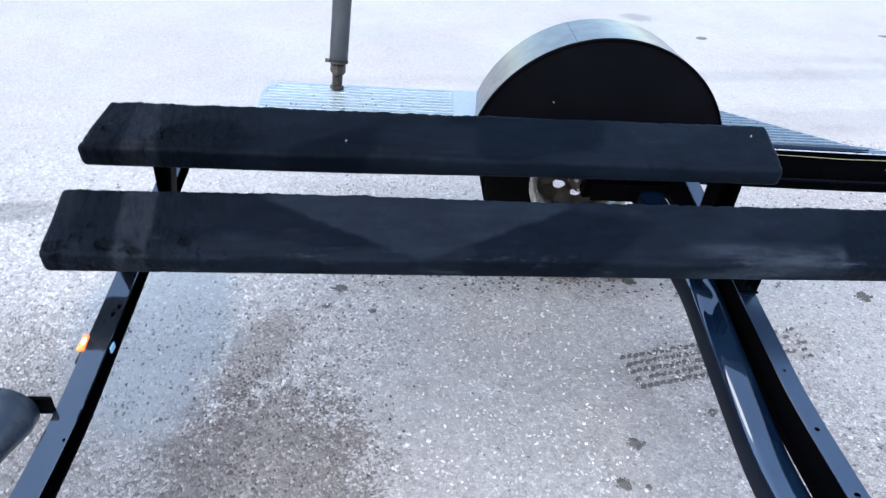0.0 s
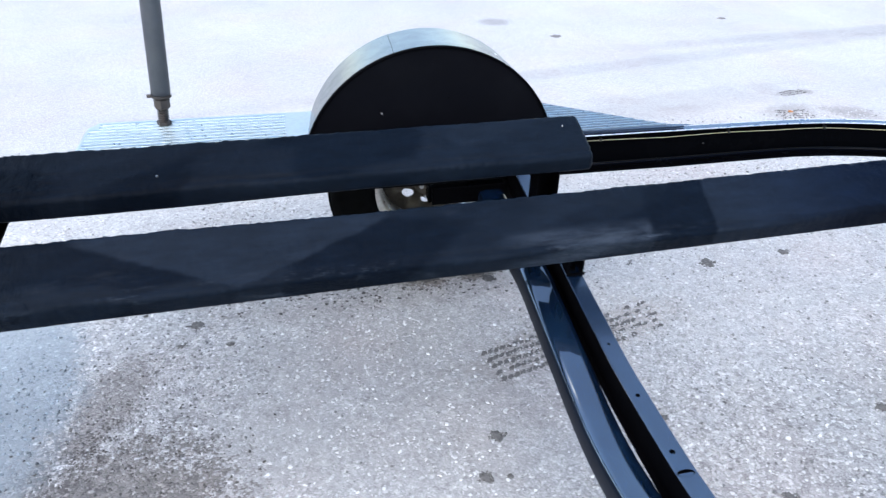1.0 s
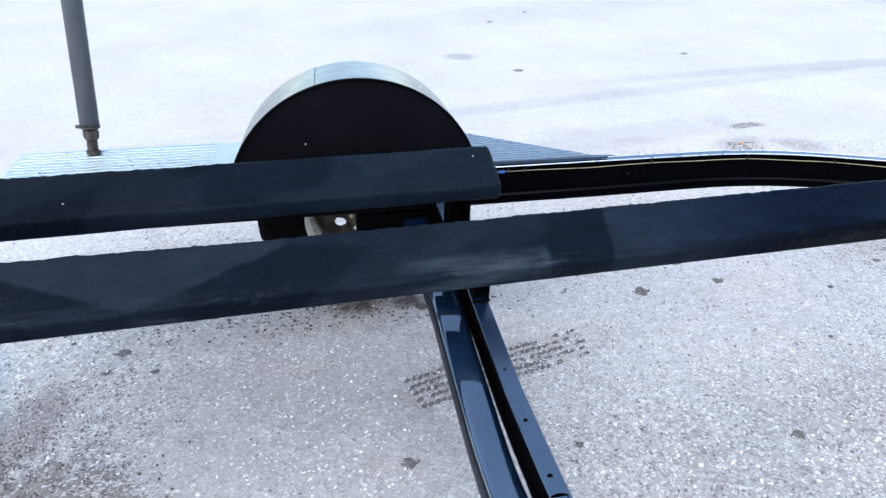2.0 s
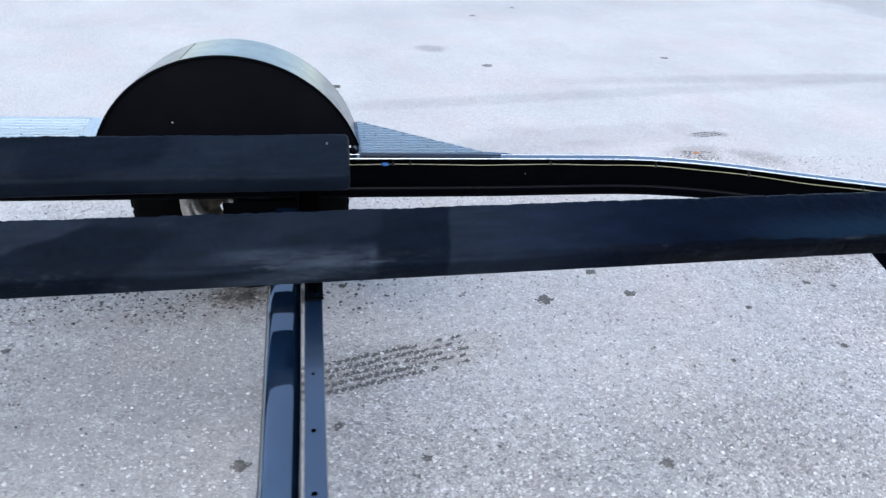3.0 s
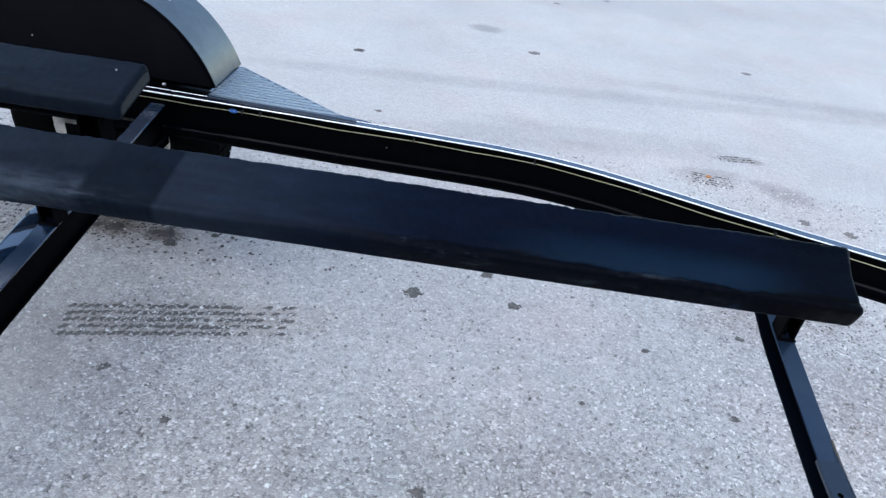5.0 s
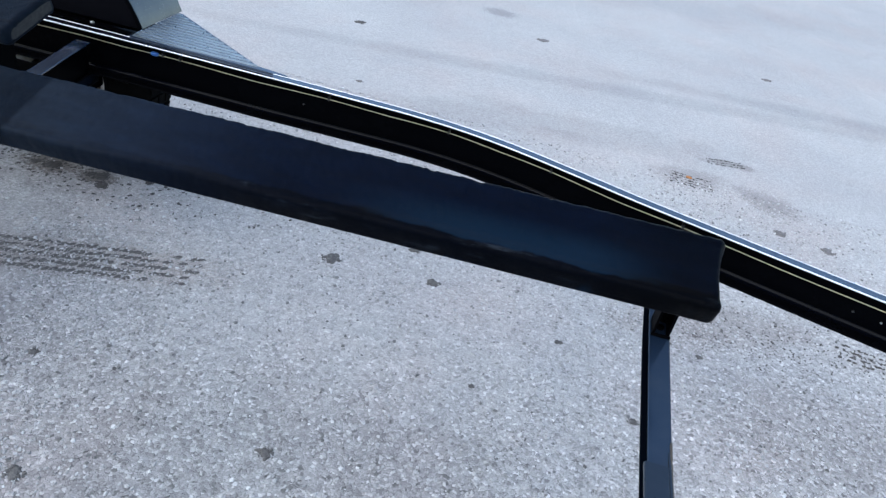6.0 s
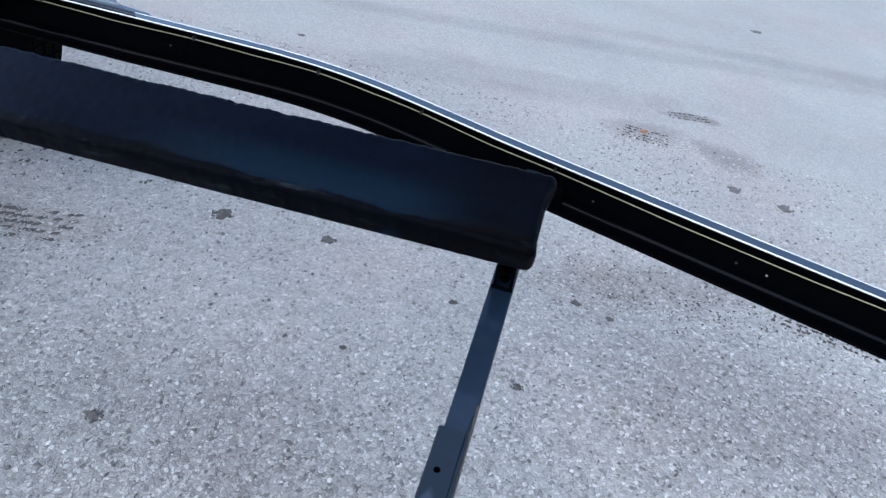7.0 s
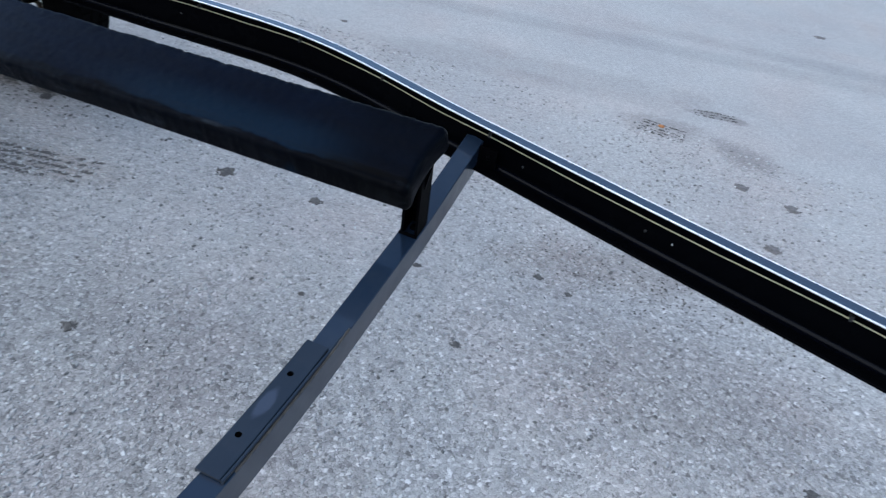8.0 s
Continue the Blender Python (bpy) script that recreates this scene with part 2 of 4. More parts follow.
def m_paint(name="black_paint", base=(0.0010, 0.0012, 0.0018), rough=(0.16, 0.26), coat=0.0, spec=0.012, dusty=0.006, coat_ior=1.45, coat_rough=0.06, film=(0.055, 0.058, 0.065), scuff=None, beads=False):
    """Gloss black enamel with dusty film, faint orange peel and scuffs; some films paint in sky."""
    k = Nodes(name)
    dust_sky = k.ramp(k.noise(7, 6, 0.65), (0.48, 0.0), (0.78, 1.0))
    fine = k.ramp(k.noise(420, 2), (0.62, 0.0), (0.75, 0.6))
    c = k.mix(k.math('MULTIPLY', k.math('ADD', dust_sky, fine), dusty), base, film)
    if scuff:
        c = k.mix(k.math('MULTIPLY', k.spot(scuff[0], scuff[1], scuff[2], scuff[3], 0, 0.35, 0.2, 40.0), 0.9), c, (0.040, 0.052, 0.080))
    k.set("Base Color", c)
    k.set("Roughness", k.mix(dust_sky, k.ramp(k.noise(16, 3), (0.3, rough[0]), (0.7, rough[1])), (0.42, 0.42, 0.42)))
    k.set("Coat Weight", coat).set("Coat Roughness", coat_rough).set("Coat IOR", coat_ior)
    k.set("Specular IOR Level", spec)
    n = k.bump(k.noise(28, 3), 0.05, 0.01, k.bump(k.noise(600, 1), 0.06, 0.0006))
    if beads:
        drop_at = k.ramp(k.cells(130, "Distance"), (0.12, 1.0), (0.34, 0.0))
        n = k.bump(k.math('MULTIPLY', drop_at, k.ramp(k.noise(40, 2), (0.5, 0.0), (0.6, 1.0))), 0.55, 0.003, n)
    k.set("Normal", n)
    return k.mat


def m_carpet():
    """Matted black marine carpet, moist in places, greyed where rubbed, shade and sheen painted."""
    k = Nodes("carpet")
    patch = k.ramp(k.noise(3.4, 1.2, 0.4, at=k.moved((0.4, 0, 0), (1.5, 0.55, 1.0), 20)), (0.42, 0.0), (0.47, 0.65), (0.58, 0.7), (0.62, 1.0))
    worn = k.ramp(k.noise(17, 6, 0.7, at=k.moved((0, 0, 0), (3.2, 0.8, 0.8))), (0.60, 0.0), (0.75, 1.0))
    fuzz = k.noise(900, 2, 0.6)
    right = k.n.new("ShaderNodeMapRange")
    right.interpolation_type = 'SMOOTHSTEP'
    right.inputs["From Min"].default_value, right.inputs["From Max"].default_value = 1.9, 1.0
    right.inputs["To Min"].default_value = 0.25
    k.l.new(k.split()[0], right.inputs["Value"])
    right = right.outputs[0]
    x, y = k.split()[0], k.split()[1]

    def step(v, a, b):
        m = k.n.new("ShaderNodeMapRange")
        m.interpolation_type = 'SMOOTHSTEP'
        m.inputs["From Min"].default_value, m.inputs["From Max"].default_value = a, b
        k.feed(m.inputs["Value"], v)
        return m.outputs[0]

    def both(*f):
        m = f[0]
        for g in f[1:]:
            m = k.math('MULTIPLY', m, g)
        return m

    near = step(y, 1.43, 1.41)
    wob = k.math('MULTIPLY', k.math('SUBTRACT', k.noise(11, 4, 0.6), 0.5), 0.030)
    # dried wedge, a damp band across the plank and the drier cloth beside it
    wedge = k.math('MAXIMUM', k.math('MULTIPLY', k.math('ADD', x, 0.044), -0.405), k.math('MULTIPLY', k.math('SUBTRACT', x, 0.02), 0.39))
    wedge = both(near, step(k.math('ADD', k.math('SUBTRACT', k.math('SUBTRACT', y, 1.205), wedge), wob), -0.004, 0.010), step(x, -0.40, -0.33), step(x, 0.37, 0.31))
    mid = k.math('SUBTRACT', x, k.math('ADD', 1.046, k.math('ADD', k.math('MULTIPLY', k.math('SUBTRACT', y, 1.19), 0.12), k.math('MULTIPLY', wob, 0.7))))
    damp_band = both(near, step(k.math('ABSOLUTE', mid), 0.094, 0.074))
    dry = both(near, step(mid, 0.078, 0.088), step(mid, 0.75, 0.15))
    streak = k.ramp(k.noise(15, 6, 0.7, at=k.moved((0, 0, 0), (4.5, 0.9, 0.9))), (0.40, 0.0), (0.62, 1.0))
    rubbed = both(near, streak, step(x, 0.55, 0.70), step(x, 0.975, 0.955), step(y, 1.190, 1.205), step(y, 1.262, 1.225))
    patch = k.math('MULTIPLY', k.math('MULTIPLY', patch, right), 0.55)
    patch = k.math('MAXIMUM', patch, k.math('MULTIPLY', k.math('MAXIMUM', wedge, dry), 0.85))
    patch = k.math('MULTIPLY', patch, k.math('SUBTRACT', 1.0, k.math('MULTIPLY', damp_band, 0.6)))
    c = k.mix(patch, (0.0022, 0.0045, 0.0088), (0.0070, 0.0115, 0.0192))

    def band(a, b, c2, d):
        m = k.n.new("ShaderNodeMapRange")
        m.interpolation_type = 'SMOOTHSTEP'
        m.inputs["From Min"].default_value, m.inputs["From Max"].default_value = a, b
        k.l.new(y, m.inputs["Value"])
        m2 = k.n.new("ShaderNodeMapRange")
        m2.interpolation_type = 'SMOOTHSTEP'
        m2.inputs["From Min"].default_value, m2.inputs["From Max"].default_value = d, c2
        k.l.new(y, m2.inputs["Value"])
        return k.math('MULTIPLY', m.outputs[0], m2.outputs[0])
    rub = k.math('MULTIPLY', band(1.180, 1.196, 1.205, 1.235), k.ramp(k.noise(24, 7, 0.78, at=k.moved((0, 0, 0), (3.6, 0.9, 0.9))), (0.57, 0.0), (0.68, 1.0)))
    smear = k.ramp(k.noise(24, 5, 0.7, at=k.moved((0, 0, 0), (2.4, 0.7, 0.7), 4)), (0.28, 0.72), (0.5, 1.0), (0.75, 1.40))
    c = k.mix(1.0, c, smear, 'MULTIPLY')
    c = k.mix(k.math('MULTIPLY', rubbed, 0.75), c, (0.034, 0.044, 0.060))
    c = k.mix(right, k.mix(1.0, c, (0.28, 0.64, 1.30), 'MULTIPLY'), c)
    end = k.n.new("ShaderNodeMapRange")
    end.interpolation_type = 'SMOOTHSTEP'
    end.inputs["From Min"].default_value, end.inputs["From Max"].default_value = -0.36, -0.58
    k.l.new(k.split()[0], end.inputs["Value"])
    end = end.outputs[0]
    line = k.math('ADD', k.math('ADD', x, k.math('MULTIPLY', wob, 1.2)), k.math('SUBTRACT', 0.690, k.math('MULTIPLY', near, 0.050)))
    scuff = k.math('MULTIPLY', step(k.math('ABSOLUTE', line), 0.046, 0.028), k.ramp(k.noise(20, 4, 0.6), (0.30, 0.2), (0.55, 1.0)))
    c = k.mix(k.math('MULTIPLY', end, 0.45), c, k.mix(1.0, c, (0.62, 0.58, 0.54), 'MULTIPLY'))
    c = k.mix(k.math('MULTIPLY', scuff, 0.75), c, (0.0080, 0.0115, 0.0180))
    pit = both(end, k.ramp(k.noise(20, 2, 0.5, at=k.moved((0, 0, 0), (1.0, 0.8, 1.0))), (0.54, 0.0), (0.68, 1.0)), step(k.math('ABSOLUTE', k.math('SUBTRACT', y, k.math('ADD', 1.56, k.math('MULTIPLY', near, -0.325)))), 0.060, 0.025))
    # pits are darkened in colour too, as shade would fill them
    c = k.mix(pit, c, k.mix(1.0, c, (0.35, 0.35, 0.37), 'MULTIPLY'))
    # near face's shade painted in below a wavy limit, front half only
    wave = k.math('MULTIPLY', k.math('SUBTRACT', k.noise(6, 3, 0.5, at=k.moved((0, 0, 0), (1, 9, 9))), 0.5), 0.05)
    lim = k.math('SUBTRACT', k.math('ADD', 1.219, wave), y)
    near_face_shade = k.math('MULTIPLY', k.ramp(k.math('MULTIPLY', lim, 100.0), (0.0, 0.0), (0.45, 1.0)), k.math('SUBTRACT', 1.0, k.math('MULTIPLY', k.math('SUBTRACT', right, 0.25), 1.33)))
    c = k.mix(near_face_shade, c, k.mix(1.0, c, (0.35, 0.33, 0.32), 'MULTIPLY'))
    c = k.mix(k.math('MULTIPLY', k.math('MULTIPLY', worn, right), 0.22), c, (0.026, 0.029, 0.036))
    c = k.mix(k.math('MULTIPLY', rub, 0.46), c, (0.050, 0.062, 0.080))
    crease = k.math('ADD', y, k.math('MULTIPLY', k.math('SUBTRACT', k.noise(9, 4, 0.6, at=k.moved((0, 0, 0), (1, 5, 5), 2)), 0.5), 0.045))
    # blue sky sheen painted into the cloth above a wavy limit
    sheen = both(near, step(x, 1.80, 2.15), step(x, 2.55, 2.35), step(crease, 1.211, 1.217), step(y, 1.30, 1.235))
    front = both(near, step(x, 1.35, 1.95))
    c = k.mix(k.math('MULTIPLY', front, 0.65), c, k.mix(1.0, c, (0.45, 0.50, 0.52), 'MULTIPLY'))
    # front end darkened in colour for its look at a grazing view
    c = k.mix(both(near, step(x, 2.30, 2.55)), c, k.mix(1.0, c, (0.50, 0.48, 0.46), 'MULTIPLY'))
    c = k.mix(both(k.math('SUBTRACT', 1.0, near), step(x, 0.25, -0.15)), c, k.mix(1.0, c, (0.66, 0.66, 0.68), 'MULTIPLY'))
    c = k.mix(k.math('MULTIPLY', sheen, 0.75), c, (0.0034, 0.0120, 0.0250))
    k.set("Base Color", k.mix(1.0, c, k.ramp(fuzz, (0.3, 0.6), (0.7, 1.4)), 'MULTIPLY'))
    k.set("Roughness", k.mix(scuff, k.mix(patch, (0.40, 0.40, 0.40), (0.60, 0.60, 0.60)), (0.40, 0.40, 0.40)))
    k.set("Specular IOR Level", k.mix(scuff, k.mix(patch, (0.03, 0.03, 0.03), (0.07, 0.07, 0.07)), (0.10, 0.10, 0.10)))
    n0 = k.bump(k.math('SUBTRACT', 1.0, pit), 0.9, 0.008, k.bump(k.math('MULTIPLY', end, k.ramp(k.noise(15, 3, 0.55, at=k.moved((0, 0, 0), (0.6, 1.6, 1.0))), (0.25, 0.0), (0.68, 1.0))), 0.6, 0.010))
    n1 = k.bump(k.noise(38, 5, 0.65), 0.40, 0.005, n0)
    k.set("Normal", k.bump(fuzz, 0.55, 0.0015, n1))
    return k.mat


def m_cut_end():
    """The frayed grey-brown underside of the carpet, folded over the bunk's end."""
    k = Nodes("carpet_end")
    k.set("Base Color", k.ramp(k.noise(90, 5, 0.7), (0.3, (0.010, 0.0100, 0.0110)), (0.7, (0.040, 0.038, 0.037))))
    k.set("Roughness", 0.9)
    k.set("Normal", k.bump(k.noise(500, 3), 0.7, 0.002))
    return k.mat


def m_metal(name, base, rough, stain, amount=0.5, scale=30, bump=0.2):
    k = Nodes(name)
    f = k.ramp(k.noise(scale, 6, 0.7), (0.42, 0.0), (0.68, 1.0))
    k.set("Base Color", k.mix(k.math('MULTIPLY', f, amount), base, stain))
    k.set("Metallic", k.mix(k.math('MULTIPLY', f, amount), (1, 1, 1), (0.2, 0.2, 0.2)))
    k.set("Roughness", k.ramp(k.noise(scale * 2, 3), (0.3, rough - 0.08), (0.7, rough + 0.12)))
    k.set("Normal", k.bump(k.noise(scale * 6, 3), bump, 0.001))
    return k.mat


def m_plain(name, base, rough, var=0.25, scale=60, bump=0.15):
    k = Nodes(name)
    k.set("Base Color", k.mix(1.0, base, k.ramp(k.noise(scale, 5, 0.65), (0.3, 1 - var), (0.7, 1 + var)), 'MULTIPLY'))
    k.set("Roughness", k.ramp(k.noise(scale * 0.4, 3), (0.3, max(0.05, rough - 0.08)), (0.7, min(1, rough + 0.08))))
    k.set("Normal", k.bump(k.noise(scale * 5, 2), bump, 0.001))
    return k.mat


ASPHALT, STONE, MUD = m_ground(), m_stone(), m_mud()
CLOD = m_mud("dry_mud", (0.055, 0.052, 0.050), (0.15, 0.143, 0.137))
FAINT = m_mud("thin_mud", (0.10, 0.092, 0.090), (0.22, 0.205, 0.200))
PAINT = m_paint()
# films on TUBE, REAR, AXLE and BAR also paint patches of reflected sky
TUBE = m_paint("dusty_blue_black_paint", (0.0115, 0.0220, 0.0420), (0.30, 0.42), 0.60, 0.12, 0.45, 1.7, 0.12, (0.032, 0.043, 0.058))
# darker copy of the channel paint, standing in for shade inside it
TUBE_SHADE = m_paint("shaded_channel_paint", (0.0016, 0.0030, 0.0060), (0.4, 0.5), 0.0, 0.015, 0.02)
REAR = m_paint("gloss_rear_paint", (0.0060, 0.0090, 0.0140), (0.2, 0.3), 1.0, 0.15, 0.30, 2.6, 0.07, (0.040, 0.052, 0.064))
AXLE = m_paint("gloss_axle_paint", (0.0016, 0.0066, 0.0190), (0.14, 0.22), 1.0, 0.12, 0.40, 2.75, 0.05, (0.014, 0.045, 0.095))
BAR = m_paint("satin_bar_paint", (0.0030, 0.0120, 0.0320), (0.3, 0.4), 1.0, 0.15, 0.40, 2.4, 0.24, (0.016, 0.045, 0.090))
INNER = m_paint("inner_flange_paint", (0.0010, 0.0014, 0.0030), (0.12, 0.2), 0.07, 0.05, 0.0, 1.5, 0.05)
# darker copy of the axle paint for its shaded sides and underside
AXLE_SHADE = m_paint("axle_shade_paint", (0.0022, 0.0046, 0.0100), (0.3, 0.4), 0.12, 0.04, 0.10, 1.5, 0.12, (0.014, 0.030, 0.060))
# lit copy of the rail's black paint, for surfaces facing the sky
FLANGE_LIT = m_paint("sky_lit_flange_paint", (0.0050, 0.0062, 0.0150), (0.10, 0.18), 1.0, 0.2, 0.05, 2.4, 0.12)
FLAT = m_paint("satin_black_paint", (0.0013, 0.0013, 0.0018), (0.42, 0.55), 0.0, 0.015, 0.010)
DECK = m_metal("step_aluminium", (0.40, 0.46, 0.50), 0.34, (0.12, 0.14, 0.16), 0.35, 30)
FENDER = m_paint("fender_paint", (0.019, 0.026, 0.033), (0.38, 0.52), 0.7, 0.75, 0.5, 1.55, 0.20, beads=True)
SIDE = m_paint("side_plate_paint", (0.0028, 0.0029, 0.0042), (0.42, 0.55), 0.0, 0.03, 0.03)
CARPET, CUT = m_carpet(), m_cut_end()
RUBBER = m_plain("tyre_rubber", (0.0028, 0.0027, 0.0028), 0.85, 0.3, 40, 0.3)
RUBBER.node_tree.nodes["Principled BSDF"].inputs["Specular IOR Level"].default_value = 0.03
ALLOY = m_metal("rim_metal", (0.66, 0.63, 0.58), 0.32, (0.20, 0.15, 0.11), 0.55, 24)
DRUM = m_metal("brake_drum", (0.10, 0.085, 0.07), 0.55, (0.05, 0.032, 0.022), 0.8, 40)
RUST = m_metal("rusty_pipe", (0.075, 0.068, 0.064), 0.5, (0.070, 0.052, 0.040), 0.85, 60)
PIPE = m_plain("grey_pvc", (0.065, 0.070, 0.080), 0.45, 0.12, 30, 0.05)
ROLLER = m_plain("roller_rubber", (0.026, 0.034, 0.048), 0.32, 0.2, 30, 0.1)
WIRE = m_plain("yellow_wire", (0.40, 0.365, 0.23), 0.45, 0.15, 80, 0.05)
BLACK = m_plain("black_plastic", (0.010, 0.010, 0.011), 0.45, 0.2, 60, 0.05)
BLUE = m_plain("blue_plastic", (0.03, 0.13, 0.42), 0.4, 0.1, 60, 0.05)
EDGE = m_metal("bare_edge", (0.80, 0.82, 0.85), 0.30, (0.35, 0.36, 0.38), 0.35, 20)
PLATE = m_metal("step_plate", (0.13, 0.165, 0.21), 0.40, (0.07, 0.085, 0.10), 0.4, 30)
ZINC = m_metal("zinc_bolt", (0.62, 0.62, 0.63), 0.35, (0.22, 0.19, 0.16), 0.4, 80)
WELD = m_plain("weld_bead", (0.060, 0.050, 0.040), 0.5, 0.4, 160, 0.4)
PLATE_PAINT = m_paint("worn_plate_paint", (0.0115, 0.0180, 0.0290), (0.3, 0.42), 0.55, 0.12, 0.35, 1.7, 0.14, (0.030, 0.040, 0.053), (2.568, 0.842, 0.013, 0.034))
HOLE = m_plain("hole_shade", (0.0008, 0.0008, 0.001), 1.0, 0.1, 60, 0.0)
HOLE.node_tree.nodes["Principled BSDF"].inputs["Specular IOR Level"].default_value = 0.0
LEAF = m_plain("orange_leaf", (0.40, 0.16, 0.05), 0.7, 0.3, 200, 0.2)
AMBER = Nodes("amber_lens")
AMBER.set("Base Color", (0.8, 0.22, 0.03, 1)).set("Roughness", 0.25).set("Emission Color", (1.0, 0.14, 0.05, 1)).set("Emission Strength", 0.5)
AMBER = AMBER.mat
BULB = Nodes("glowing_bulb")
BULB.set("Base Color", (0.8, 0.5, 0.3, 1)).set("Emission Color", (1.0, 0.55, 0.28, 1)).set("Emission Strength", 2.2)
BULB = BULB.mat
DECK_PALE = m_metal("pale_step_aluminium", (0.53, 0.61, 0.64), 0.34, (0.38, 0.42, 0.43), 0.3, 30, 0.02)
PLATE_PALE = m_metal("pale_step_plate", (0.68, 0.71, 0.69), 0.45, (0.48, 0.50, 0.50), 0.3, 30, 0.02)
CLEAR = m_plain("pale_blue_reflector", (0.30, 0.62, 0.85), 0.25, 0.1, 60, 0.0)


# ---- mesh helpers ----
def part(name, bm, material, parent, label="", smooth=False):
    """Links a bmesh as one mesh object under a thing or a part."""
    me = bpy.data.meshes.new(name)
    bmesh.ops.recalc_face_normals(bm, faces=bm.faces)
    bm.to_mesh(me)
    bm.free()
    for m in (material if isinstance(material, tuple) else (material,)):
        me.materials.append(m)
    if smooth:
        me.polygons.foreach_set("use_smooth", [True] * len(me.polygons))
    ob = new(name, me)
    if parent:
        ob.parent = parent
    return tagged(ob, label)


def bevelled(bm, width, segments=2, angle=0.5):
    edges = [e for e in bm.edges if len(e.link_faces) == 2 and e.calc_face_angle(0) > angle]
    bmesh.ops.bevel(bm, geom=edges, offset=width, segments=segments, profile=0.5, affect='EDGES', clamp_overlap=True)
    return bm


def hexa(corners, bevel=0.0, segments=2):
    """A solid from eight corners: four of the bottom, then four of the top."""
    bm = bmesh.new()
    v = [bm.verts.new(c) for c in corners]
    for f in ((3, 2, 1, 0), (4, 5, 6, 7), (0, 1, 5, 4), (1, 2, 6, 5), (2, 3, 7, 6), (3, 0, 4, 7)):
        bm.faces.new([v[i] for i in f])
    return bevelled(bm, bevel, segments) if bevel else bm


def box(u0, u1, v0, v1, z0, z1, bevel=0.0, segments=2):
    return hexa([(u0, v0, z0), (u1, v0, z0), (u1, v1, z0), (u0, v1, z0), (u0, v0, z1), (u1, v0, z1), (u1, v1, z1), (u0, v1, z1)], bevel, segments)


def tube(points, radius, sides=12, bm=None, cap=True):
    """A round bar along a line of points; radius is one number or one for each point."""
    bm = bm or bmesh.new()
    pts = [Vector(p) for p in points]
    rad = radius if isinstance(radius, (list, tuple)) else [radius] * len(pts)
    rings = []
    for i, p in enumerate(pts):
        d = (pts[min(i + 1, len(pts) - 1)] - pts[max(i - 1, 0)]).normalized()
        a = d.cross(Vector((0.3, 0.2, 1)) if abs(d.z) < 0.9 else Vector((0, 1, 0))).normalized()
        b = d.cross(a)
        rings.append([bm.verts.new(p + rad[i] * (math.cos(2 * math.pi * j / sides) * a + math.sin(2 * math.pi * j / sides) * b)) for j in range(sides)])
    for r, s in zip(rings, rings[1:]):
        for j in range(sides):
            bm.faces.new((r[j], r[(j + 1) % sides], s[(j + 1) % sides], s[j]))
    if cap:
        bm.faces.new(rings[0][::-1])
        bm.faces.new(rings[-1])
    return bm


def sweep(section, path, bm=None):
    """Carries a closed section of (across, up) points along a level path; across points to the path's left."""
    bm = bm or bmesh.new()
    pts = [Vector(p) for p in path]
    rings = []
    for i, p in enumerate(pts):
        d = pts[min(i + 1, len(pts) - 1)] - pts[max(i - 1, 0)]
        d.z = 0
        d.normalize()
        left = Vector((-d.y, d.x, 0))
        rings.append([bm.verts.new(p + a * left + Vector((0, 0, h))) for a, h in section])
    n = len(section)
    for r, s in zip(rings, rings[1:]):
        for j in range(n):
            bm.faces.new((r[j], r[(j + 1) % n], s[(j + 1) % n], s[j]))
    bm.faces.new(rings[0][::-1])
    bm.faces.new(rings[-1])
    return bm


def lathe(profile, centre, sides=64, start=0.0, end=360.0, closed=True):
    """Turns a profile of (radius, v) points round the axle line through centre (u, z)."""
    bm = bmesh.new()
    full = end - start >= 360
    rings = []
    for i in range(sides + (0 if full else 1)):
        a = radians(start + (end - start) * i / sides)
        rings.append([bm.verts.new((centre[0] + r * math.cos(a), v, centre[1] + r * math.sin(a))) for r, v in profile])
    m = len(rings)
    for i in range(m if full else m - 1):
        r, s = rings[i], rings[(i + 1) % m]
        for j in range(len(profile) if closed else len(profile) - 1):
            q = (j + 1) % len(profile)
            bm.faces.new((r[j], r[q], s[q], s[j]))
    if closed and not full:
        bm.faces.new(rings[0][::-1])
        bm.faces.new(rings[-1])
    return bm


def sheared(bm, v0, amount):
    """Pushes a mesh forward the farther out it lies."""
    for p in bm.verts:
        p.co.x += amount * (p.co.y - v0)
    return bm


def bolt(u, v, z, r=0.007, h=0.005, axis='z', parent=None, material=None, name="bolt"):
    d = {'z': Vector((0, 0, 1)), 'v': Vector((0, -1, 0)), 'u': Vector((1, 0, 0))}[axis]
    p = Vector((u, v, z))
    bm = tube([p - d * 0.004, p + d * h * 0.6, p + d * h], [r, r, r * 0.7], 8)
    return part(name, bm, material or ZINC, parent)


